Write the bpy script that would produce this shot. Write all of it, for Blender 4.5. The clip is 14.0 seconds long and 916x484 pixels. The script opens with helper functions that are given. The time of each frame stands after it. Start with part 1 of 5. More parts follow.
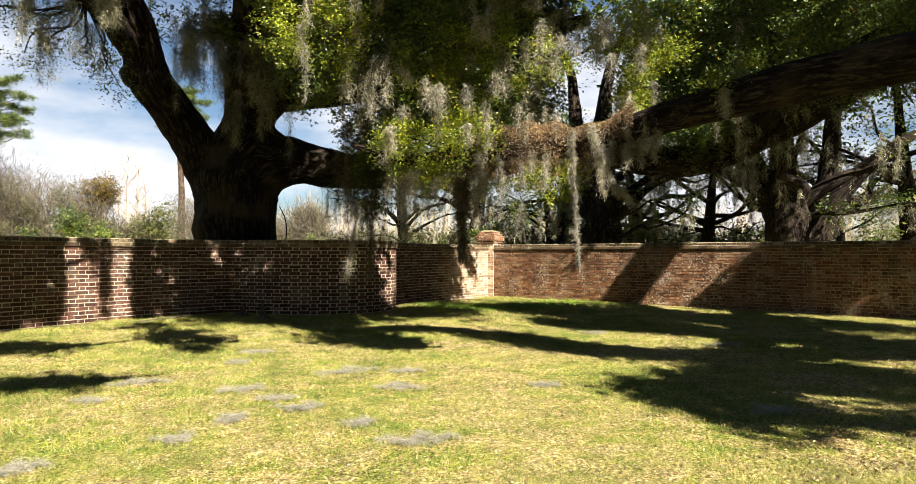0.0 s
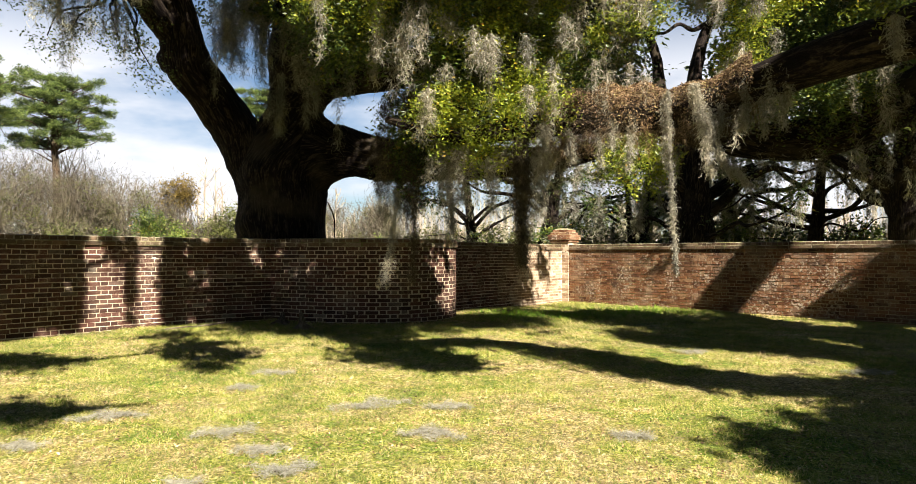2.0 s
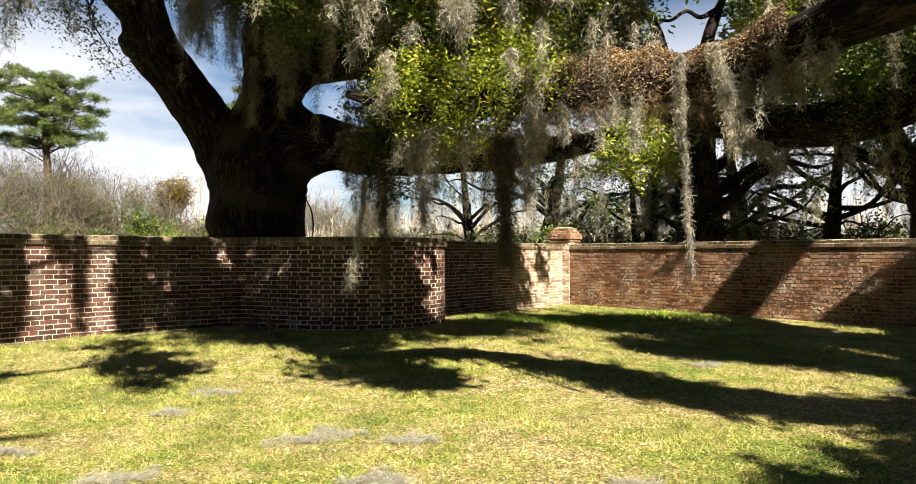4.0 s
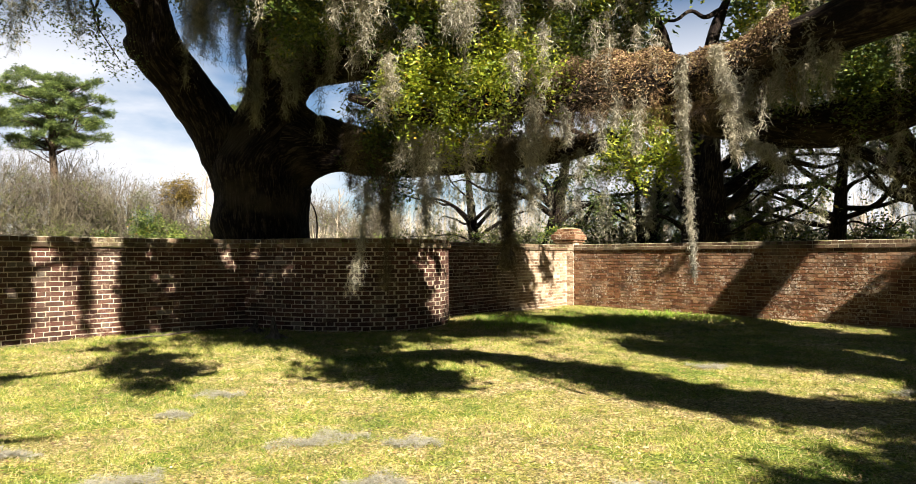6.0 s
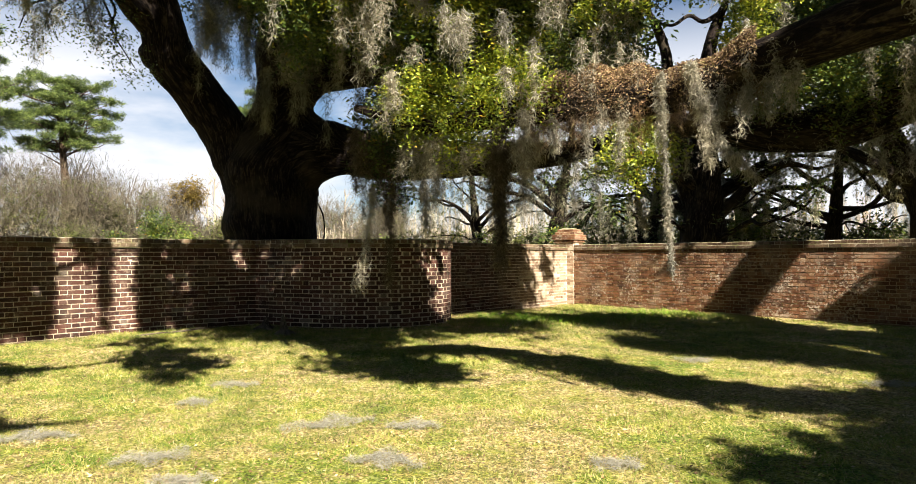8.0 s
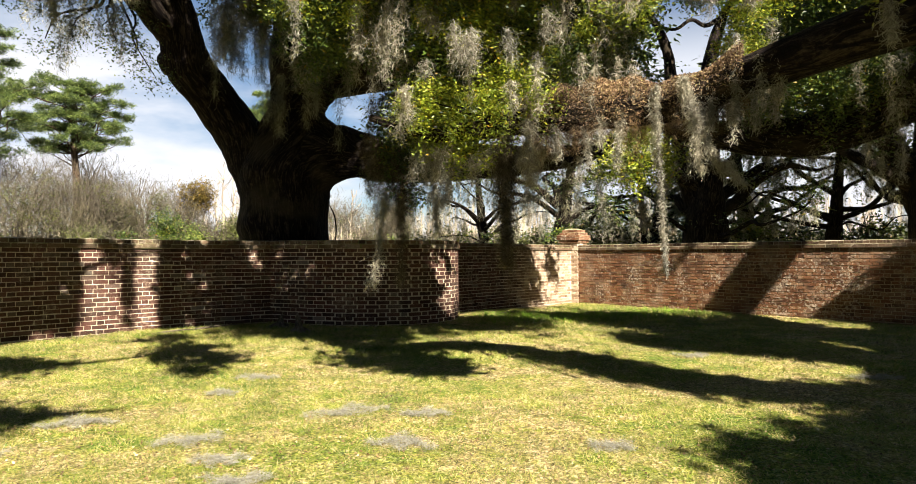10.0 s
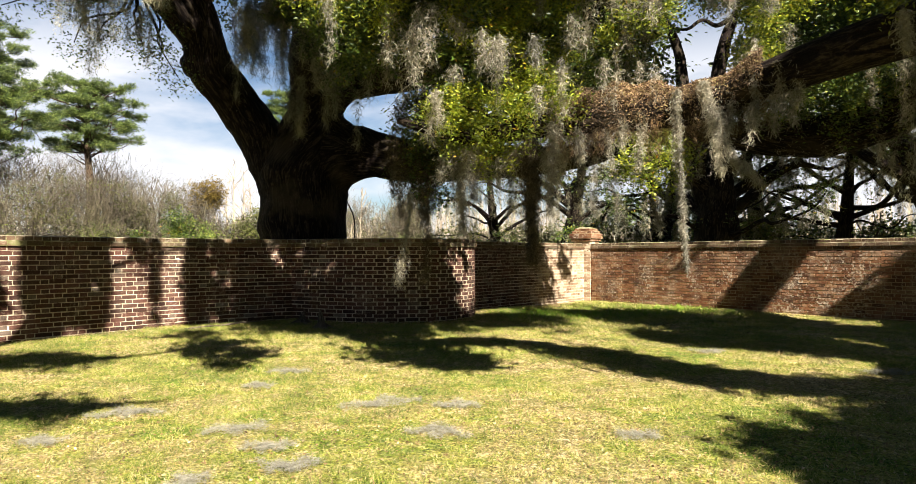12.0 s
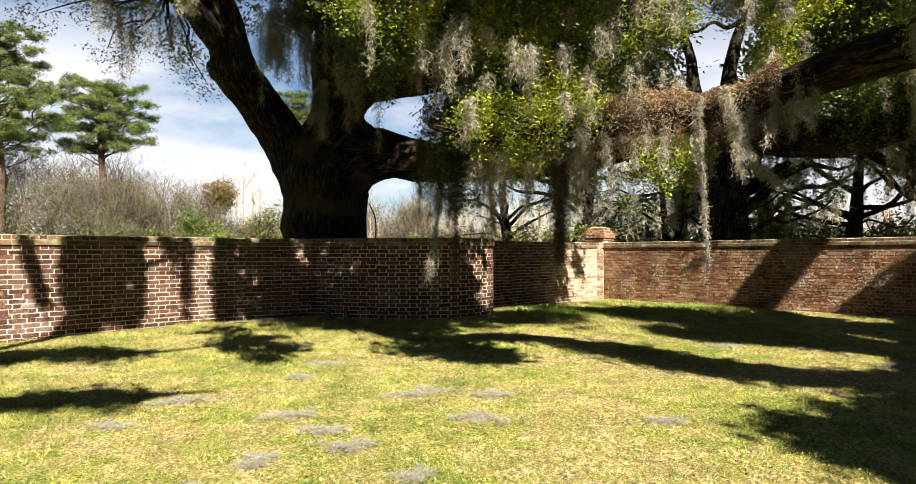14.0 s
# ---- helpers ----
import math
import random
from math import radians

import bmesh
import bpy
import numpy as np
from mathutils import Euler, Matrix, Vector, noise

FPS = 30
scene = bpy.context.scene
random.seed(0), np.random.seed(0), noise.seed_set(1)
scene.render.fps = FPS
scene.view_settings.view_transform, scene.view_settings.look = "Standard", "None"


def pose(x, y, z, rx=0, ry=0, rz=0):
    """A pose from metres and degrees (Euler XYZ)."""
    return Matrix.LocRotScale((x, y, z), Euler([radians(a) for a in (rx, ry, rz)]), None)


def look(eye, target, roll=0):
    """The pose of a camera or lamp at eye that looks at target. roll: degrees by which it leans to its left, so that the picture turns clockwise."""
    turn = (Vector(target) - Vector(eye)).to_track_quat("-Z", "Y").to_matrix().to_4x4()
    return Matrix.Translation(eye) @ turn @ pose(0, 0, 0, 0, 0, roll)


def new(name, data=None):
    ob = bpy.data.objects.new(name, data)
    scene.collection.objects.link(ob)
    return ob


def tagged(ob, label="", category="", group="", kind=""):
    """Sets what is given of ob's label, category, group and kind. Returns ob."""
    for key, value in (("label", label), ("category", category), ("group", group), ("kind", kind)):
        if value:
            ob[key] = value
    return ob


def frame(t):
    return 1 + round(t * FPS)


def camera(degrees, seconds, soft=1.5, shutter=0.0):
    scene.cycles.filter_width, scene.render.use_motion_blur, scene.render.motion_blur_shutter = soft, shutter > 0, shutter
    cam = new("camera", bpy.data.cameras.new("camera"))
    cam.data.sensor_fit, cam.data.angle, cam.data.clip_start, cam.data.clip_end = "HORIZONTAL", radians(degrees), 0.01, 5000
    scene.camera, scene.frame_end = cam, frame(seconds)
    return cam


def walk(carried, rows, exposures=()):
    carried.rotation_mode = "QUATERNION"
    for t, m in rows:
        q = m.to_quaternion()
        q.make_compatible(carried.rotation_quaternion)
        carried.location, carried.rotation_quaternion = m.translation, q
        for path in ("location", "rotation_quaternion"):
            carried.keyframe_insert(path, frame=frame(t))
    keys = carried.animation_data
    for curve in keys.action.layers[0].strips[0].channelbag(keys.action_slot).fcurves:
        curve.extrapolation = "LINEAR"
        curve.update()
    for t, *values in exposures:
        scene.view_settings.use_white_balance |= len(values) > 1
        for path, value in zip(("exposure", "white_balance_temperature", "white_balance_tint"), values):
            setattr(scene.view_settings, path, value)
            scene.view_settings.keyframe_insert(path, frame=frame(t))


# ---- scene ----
cam = camera(67.0, 14.0, soft=0.7)
METRES, EYE, TILT, LEAN, TURN = 5.243, 1.4, 0.0, 0.85, -20.1
ROWS = [
    (0.0, 0.0, 0.0, 0.0, -0.02, 1.01, -0.88),
    (0.5, 0.0178, 0.0943, -0.0002, 2.68, 0.98, -0.89),
    (1.0, 0.0278, 0.1884, -0.0002, 5.36, 0.93, -0.91),
    (1.5, 0.0328, 0.2834, -0.0023, 6.29, 0.94, -0.95),
    (2.0, 0.0361, 0.3708, -0.0002, 6.36, 0.97, -0.92),
    (2.5, 0.0436, 0.4519, -0.0021, 6.43, 1.0, -0.89),
    (3.0, 0.0492, 0.5321, -0.004, 6.51, 1.04, -0.87),
    (5.5, 0.0714, 0.6203, -0.002, 7.03, 1.04, -0.76),
    (6.0, 0.0701, 0.6008, 0.0006, 7.13, 1.05, -0.75),
    (6.5, 0.0701, 0.5819, 0.0009, 7.24, 1.06, -0.74),
    (7.0, 0.0757, 0.5614, 0.0013, 7.35, 1.06, -0.71),
    (7.5, 0.0882, 0.5369, 0.0014, 7.48, 1.05, -0.71),
    (8.0, 0.0963, 0.5077, 0.0, 7.6, 1.05, -0.7),
    (10.5, 0.097, 0.4068, 0.002, 8.23, 1.0, -0.67),
    (11.0, 0.0892, 0.3961, 0.0021, 8.38, 0.95, -0.68),
    (11.5, 0.0817, 0.3829, -0.0001, 8.48, 0.9, -0.67),
    (12.0, 0.0699, 0.3648, 0.0009, 8.61, 0.88, -0.66),
    (12.5, 0.0574, 0.3468, -0.0008, 8.72, 0.87, -0.65),
    (13.0, 0.0463, 0.3269, -0.0018, 8.83, 0.86, -0.64),
    (13.5, 0.034, 0.3048, -0.0029, 8.95, 0.85, -0.64),
    (14.0, 0.0277, 0.287, -0.0025, 9.07, 0.85, -0.64),
]
import itertools

walk(cam, [(t, pose(0, 0, EYE, TILT, LEAN, TURN) @ pose(METRES * x, METRES * y, METRES * z, 90 + pitch, roll, yaw)) for t, x, y, z, yaw, pitch, roll in ROWS])
scene.view_settings.exposure = 2.2

# ---- daylight ----
SUN_SIDE, SUN_BACK = 0.25, 1.25          # metres of shadow per metre of height, towards -x and +y
ELEVATION = math.atan2(1, math.hypot(SUN_SIDE, SUN_BACK))
sun = new("sun", bpy.data.lights.new("sun", "SUN"))
sun.data.energy, sun.data.angle, sun.data.color = 5.0, radians(0.55), (1.0, 0.915, 0.77)
sun.matrix_world = look((SUN_SIDE * 30, -SUN_BACK * 30, 30), (0, 0, 0))

world = bpy.data.worlds.new("sky")
scene.world = world
world.use_nodes = True
wn, wl = world.node_tree.nodes, world.node_tree.links
wn.clear()
w_out, w_bg, w_sky = wn.new("ShaderNodeOutputWorld"), wn.new("ShaderNodeBackground"), wn.new("ShaderNodeTexSky")
w_sky.sky_type, w_sky.sun_disc = "NISHITA", False
w_sky.sun_elevation, w_sky.sun_rotation = ELEVATION, math.atan2(SUN_SIDE, -SUN_BACK)
w_sky.air_density, w_sky.dust_density, w_sky.ozone_density = 1.0, 0.1, 4.0
w_bg.inputs["Strength"].default_value = 0.0215
w_tc, w_map, w_noise, w_ramp = wn.new("ShaderNodeTexCoord"), wn.new("ShaderNodeMapping"), wn.new("ShaderNodeTexNoise"), wn.new("ShaderNodeValToRGB")
w_map.inputs["Scale"].default_value = (2.2, 2.2, 7.0)
w_map.inputs["Location"].default_value = (0.35, 0.1, 0.42)
w_noise.inputs["Scale"].default_value, w_noise.inputs["Detail"].default_value, w_noise.inputs["Roughness"].default_value = 1.3, 6.0, 0.52
w_ramp.color_ramp.elements[0].position, w_ramp.color_ramp.elements[1].position = 0.36, 0.56
w_mix = wn.new("ShaderNodeMix")
w_mix.data_type = "RGBA"
w_mix.inputs["B"].default_value = (10.9, 11.0, 11.5, 1)
wl.new(w_tc.outputs["Generated"], w_map.inputs["Vector"])
wl.new(w_map.outputs["Vector"], w_noise.inputs["Vector"])
wl.new(w_noise.outputs["Fac"], w_ramp.inputs["Fac"])
# broken cloud low in the sky, clear blue overhead
w_sep, w_high, w_low = wn.new("ShaderNodeSeparateXYZ"), wn.new("ShaderNodeMapRange"), wn.new("ShaderNodeMath")
w_high.inputs["From Min"].default_value, w_high.inputs["From Max"].default_value = 0.23, 0.34
w_high.inputs["To Min"].default_value, w_high.inputs["To Max"].default_value = 1.0, 0.0
w_low.operation = "MULTIPLY"
wl.new(w_tc.outputs["Generated"], w_sep.inputs["Vector"])
wl.new(w_sep.outputs["Z"], w_high.inputs["Value"])
wl.new(w_ramp.outputs["Color"], w_low.inputs[0])
wl.new(w_high.outputs["Result"], w_low.inputs[1])
wl.new(w_low.outputs[0], w_mix.inputs["Factor"])
wl.new(w_sky.outputs["Color"], w_mix.inputs["A"])
wl.new(w_mix.outputs["Result"], w_bg.inputs["Color"])
wl.new(w_bg.outputs["Background"], w_out.inputs["Surface"])


# ---- materials ----
def material(name, rough=0.8, spec=0.3):
    m = bpy.data.materials.new(name)
    m.use_nodes = True
    b = m.node_tree.nodes["Principled BSDF"]
    b.inputs["Roughness"].default_value = rough
    b.inputs["Specular IOR Level"].default_value = spec
    return m, m.node_tree.nodes, m.node_tree.links, b


def ramp(n, l, source, stops):
    r = n.new("ShaderNodeValToRGB")
    e = r.color_ramp.elements
    while len(e) < len(stops):
        e.new(0.5)
    for el, (p, c) in zip(e, stops):
        el.position, el.color = p, (*c, 1)
    l.new(source, r.inputs["Fac"])
    return r.outputs["Color"]


def noise_tex(n, l, vector, scale, detail=4.0, rough=0.55):
    t = n.new("ShaderNodeTexNoise")
    t.inputs["Scale"].default_value, t.inputs["Detail"].default_value, t.inputs["Roughness"].default_value = scale, detail, rough
    l.new(vector, t.inputs["Vector"])
    return t.outputs["Fac"]


def mixed(n, l, fac, a, b, mode="MIX"):
    m = n.new("ShaderNodeMix")
    m.data_type, m.blend_type = "RGBA", mode
    for key, v in (("Factor", fac), ("A", a), ("B", b)):
        if hasattr(v, "node"):
            l.new(v, m.inputs[key])
        else:
            m.inputs[key].default_value = v if key == "Factor" else (*v, 1)
    return m.outputs["Result"]


def calc(n, l, op, a, b=0.0):
    m = n.new("ShaderNodeMath")
    m.operation = op
    for i, v in enumerate((a, b)):
        if hasattr(v, "node"):
            l.new(v, m.inputs[i])
        else:
            m.inputs[i].default_value = v
    return m.outputs[0]


def bump(n, l, b, height, strength, distance):
    k = n.new("ShaderNodeBump")
    k.inputs["Strength"].default_value, k.inputs["Distance"].default_value = strength, distance
    l.new(height, k.inputs["Height"])
    l.new(k.outputs["Normal"], b.inputs["Normal"])


def position(n):
    return n.new("ShaderNodeNewGeometry").outputs["Position"]


def chance(n, l):
    """One number a piece: its object's and its island's random, folded together."""
    return calc(n, l, "FRACT", calc(n, l, "ADD", n.new("ShaderNodeObjectInfo").outputs["Random"], n.new("ShaderNodeNewGeometry").outputs["Random Per Island"]))


def leaf_material(name, stops, rough=0.42, spec=0.4, through_part=0.35, patchy=0.75):
    m, n, l, b = material(name, rough, spec)
    colour = ramp(n, l, chance(n, l), stops)
    colour = mixed(n, l, patchy, colour, ramp(n, l, noise_tex(n, l, position(n), 1.7), [(0.36, (0.3, 0.33, 0.33)), (0.64, (1.5, 1.45, 1.25))]), "MULTIPLY")
    l.new(colour, b.inputs["Base Color"])
    t, mx = n.new("ShaderNodeBsdfTranslucent"), n.new("ShaderNodeMixShader")
    l.new(colour, t.inputs["Color"])
    mx.inputs["Fac"].default_value = through_part
    l.new(b.outputs["BSDF"], mx.inputs[1])
    l.new(t.outputs["BSDF"], mx.inputs[2])
    l.new(mx.outputs["Shader"], n["Material Output"].inputs["Surface"])
    return m


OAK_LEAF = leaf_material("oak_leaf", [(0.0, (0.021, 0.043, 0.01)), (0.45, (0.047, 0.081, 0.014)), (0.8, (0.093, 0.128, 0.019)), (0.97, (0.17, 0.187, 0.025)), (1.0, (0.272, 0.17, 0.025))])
# oak leaf again, with sunlight put into a brighter, yellower colour
SUNLIT_LEAF = leaf_material("sunlit_leaf", [(0.0, (0.04, 0.068, 0.012)), (0.35, (0.144, 0.192, 0.018)), (0.75, (0.256, 0.304, 0.027)), (0.97, (0.352, 0.344, 0.036)), (1.0, (0.4, 0.192, 0.024))], 0.38)
FERN = leaf_material("dry_fern", [(0.0, (0.04, 0.026, 0.018)), (0.4, (0.128, 0.08, 0.05)), (0.8, (0.288, 0.2, 0.132)), (1.0, (0.216, 0.184, 0.08))], 0.8, 0.2, 0.2)
PINE_LEAF = leaf_material("pine_needle", [(0.0, (0.029, 0.051, 0.014)), (0.5, (0.079, 0.123, 0.029)), (1.0, (0.188, 0.231, 0.058))], 0.6)
SHRUB_LEAF = leaf_material("shrub_leaf", [(0.0, (0.034, 0.06, 0.013)), (0.6, (0.102, 0.145, 0.025)), (1.0, (0.212, 0.23, 0.051))], 0.6)
DULL_LEAF = leaf_material("dull_leaf", [(0.0, (0.05, 0.052, 0.022)), (0.5, (0.091, 0.101, 0.036)), (1.0, (0.138, 0.156, 0.051))], 0.8, 0.2)
RUST_LEAF = leaf_material("rust_leaf", [(0.0, (0.072, 0.056, 0.016)), (0.5, (0.16, 0.112, 0.028)), (1.0, (0.24, 0.176, 0.048))], 0.8, 0.2)
MOSS = leaf_material("hanging_moss", [(0.0, (0.135, 0.125, 0.101)), (0.5, (0.284, 0.263, 0.222)), (1.0, (0.446, 0.426, 0.372))], 0.9, 0.1, 0.3, 0.5)
FAR_MOSS = leaf_material("dim_moss", [(0.0, (0.101, 0.101, 0.072)), (0.6, (0.243, 0.234, 0.173)), (1.0, (0.486, 0.466, 0.365))], 0.9, 0.1, 0.3, 0.6)
# hanging moss again, its shade put into a much darker colour
SHADED_MOSS = leaf_material("shaded_moss", [(0.0, (0.03, 0.024, 0.017)), (0.6, (0.085, 0.07, 0.05)), (1.0, (0.16, 0.135, 0.1))], 0.95, 0.1, 0.2, 0.5)
FALLEN = leaf_material("fallen_moss", [(0.0, (0.2, 0.19, 0.155)), (1.0, (0.4, 0.38, 0.32))], 0.95, 0.1, 0.35, 0.15)
LITTER = leaf_material("dry_leaf", [(0.0, (0.1, 0.06, 0.03)), (0.35, (0.21, 0.135, 0.065)), (0.8, (0.33, 0.25, 0.13)), (1.0, (0.44, 0.36, 0.23))], 0.75, 0.25, 0.1)
GRASS = leaf_material("grass_blade", [(0.0, (0.06, 0.115, 0.011)), (0.3, (0.155, 0.205, 0.03)), (0.6, (0.27, 0.275, 0.062)), (0.82, (0.37, 0.315, 0.125)), (1.0, (0.47, 0.4, 0.22))], 0.6, 0.25, 0.3, 0.55)


def bark_material(name, dark, light, scale=1.0):
    """Long broken ridges and fissures along the limb."""
    m, n, l, b = material(name, 0.92, 0.12)
    uv = n.new("ShaderNodeUVMap")
    mp = n.new("ShaderNodeMapping")
    mp.inputs["Scale"].default_value = (17 * scale, 3.2 * scale, 1)
    l.new(uv.outputs["UV"], mp.inputs["Vector"])
    ridge = n.new("ShaderNodeTexNoise")
    ridge.inputs["Scale"].default_value, ridge.inputs["Detail"].default_value, ridge.inputs["Roughness"].default_value, ridge.inputs["Distortion"].default_value = 1.0, 5.0, 0.62, 1.1
    l.new(mp.outputs["Vector"], ridge.inputs["Vector"])
    f = noise_tex(n, l, position(n), 22 * scale, 5, 0.7)
    g = noise_tex(n, l, position(n), 1.4, 3)
    height = calc(n, l, "ADD", calc(n, l, "MULTIPLY", ridge.outputs["Fac"], 0.75), calc(n, l, "MULTIPLY", f, 0.25))
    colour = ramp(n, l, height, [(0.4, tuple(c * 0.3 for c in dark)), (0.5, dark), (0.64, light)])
    colour = mixed(n, l, ramp(n, l, g, [(0.52, (0, 0, 0)), (0.68, (0.45, 0.45, 0.45))]), colour, (light[0] * 1.2, light[1] * 1.25, light[2] * 1.15))
    l.new(colour, b.inputs["Base Color"])
    bump(n, l, b, height, 1.0, 0.06)
    return m


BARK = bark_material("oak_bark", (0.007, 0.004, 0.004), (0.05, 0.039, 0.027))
PINE_BARK = bark_material("pine_bark", (0.05, 0.033, 0.022), (0.12, 0.085, 0.06))


def twig_material(name, k=1.0):
    m, n, l, b = material(name, 0.9, 0.1)
    l.new(ramp(n, l, noise_tex(n, l, position(n), 0.35, 4, 0.6), [(0.32, (0.12 * k, 0.095 * k, 0.07 * k)), (0.5, (0.2 * k, 0.17 * k, 0.13 * k)), (0.66, (0.25 * k, 0.22 * k, 0.14 * k))]), b.inputs["Base Color"])
    return m


TWIG = twig_material("bare_twig", 0.5)
PALE_TWIG = twig_material("pale_trunk", 1.6)
GREY_BARK = bark_material("grey_bark", (0.1, 0.08, 0.062), (0.25, 0.205, 0.16), 2.0)


def brick_material(name, stops, dirt, mould=(0.03, 0.022, 0.017), much=0.6, lime=0.3, pale=None):
    m, n, l, b = material(name, 0.88, 0.2)
    p = position(n)
    colour = ramp(n, l, chance(n, l), stops)
    if pale:
        # sunlight towards the corner, put into the colour as paler brick
        sep = n.new("ShaderNodeSeparateXYZ")
        l.new(p, sep.inputs["Vector"])
        lit_part = calc(n, l, "ADD", calc(n, l, "MULTIPLY", calc(n, l, "SUBTRACT", sep.outputs["X"], 6.6), 0.35), noise_tex(n, l, p, 1.6, 4, 0.6))
        colour = mixed(n, l, ramp(n, l, lit_part, [(0.35, (0, 0, 0)), (0.75, (1, 1, 1))]), colour, ramp(n, l, chance(n, l), pale))
    grain = noise_tex(n, l, p, 60, 5, 0.65)
    stain = noise_tex(n, l, p, 2.3, 5, 0.6)
    colour = mixed(n, l, 0.8, colour, ramp(n, l, grain, [(0.3, (0.6, 0.58, 0.56)), (0.7, (1.3, 1.28, 1.25))]), "MULTIPLY")
    colour = mixed(n, l, ramp(n, l, stain, [(0.5, (0, 0, 0)), (0.72, (dirt, dirt, dirt))]), colour, (0.34, 0.27, 0.2))
    colour = mixed(n, l, ramp(n, l, noise_tex(n, l, p, 1.1, 6, 0.7), [(0.62 - 0.2 * much, (0, 0, 0)), (0.68, (much, much, much))]), colour, mould)
    # smears and flecks of lime left by the mortar
    smear = calc(n, l, "MULTIPLY", noise_tex(n, l, p, 17, 5, 0.7), calc(n, l, "ADD", noise_tex(n, l, p, 1.9, 3), 0.5))
    colour = mixed(n, l, ramp(n, l, smear, [(0.55, (0, 0, 0)), (0.68, (lime, lime, lime))]), colour, (0.42, 0.35, 0.27))
    l.new(colour, b.inputs["Base Color"])
    bump(n, l, b, calc(n, l, "ADD", grain, noise_tex(n, l, p, 25, 3, 0.6)), 0.8, 0.006)
    return m


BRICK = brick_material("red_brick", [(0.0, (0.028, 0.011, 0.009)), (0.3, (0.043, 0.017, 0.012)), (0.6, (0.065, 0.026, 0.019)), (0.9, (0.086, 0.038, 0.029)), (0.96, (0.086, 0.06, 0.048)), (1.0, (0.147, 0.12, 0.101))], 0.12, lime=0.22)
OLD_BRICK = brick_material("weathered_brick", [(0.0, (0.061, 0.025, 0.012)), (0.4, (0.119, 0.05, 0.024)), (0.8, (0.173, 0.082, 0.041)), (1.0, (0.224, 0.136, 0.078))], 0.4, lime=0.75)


def mortar_material(name, low, high, lichen):
    m, n, l, b = material(name, 0.95, 0.1)
    p = position(n)
    colour = ramp(n, l, noise_tex(n, l, p, 26, 6, 0.7), [(0.3, low), (0.7, high)])
    colour = mixed(n, l, ramp(n, l, noise_tex(n, l, p, 3.1, 5, 0.65), [(0.42, (0, 0, 0)), (0.6, (lichen, lichen, lichen))]), colour, (0.1, 0.1, 0.035))
    l.new(colour, b.inputs["Base Color"])
    bump(n, l, b, noise_tex(n, l, p, 90, 4), 0.6, 0.008)
    return m


COPE_BRICK = brick_material("lichened_brick", [(0.0, (0.041, 0.024, 0.015)), (0.5, (0.088, 0.051, 0.031)), (0.9, (0.136, 0.088, 0.054)), (1.0, (0.245, 0.211, 0.17))], 0.3, (0.04, 0.038, 0.02), 0.7)
# coloured dark for the wall's shaded end, pale for its sunlit end
PALE_BRICK = brick_material("brick_lit_towards_corner", [(0.0, (0.028, 0.011, 0.009)), (0.3, (0.043, 0.017, 0.012)), (0.6, (0.065, 0.026, 0.019)), (0.9, (0.086, 0.038, 0.029)), (0.96, (0.086, 0.06, 0.048)), (1.0, (0.147, 0.12, 0.101))], 0.15, lime=0.4, pale=[(0.0, (0.13, 0.08, 0.05)), (0.4, (0.24, 0.165, 0.11)), (0.8, (0.34, 0.26, 0.19)), (1.0, (0.42, 0.36, 0.28))])


MORTAR = mortar_material("lime_mortar", (0.348, 0.283, 0.214), (0.575, 0.494, 0.39), 0.15)
OLD_MORTAR = mortar_material("stained_mortar", (0.199, 0.14, 0.081), (0.469, 0.379, 0.253), 0.3)
COPING = mortar_material("lichen_mortar", (0.2, 0.165, 0.12), (0.4, 0.35, 0.26), 0.9)


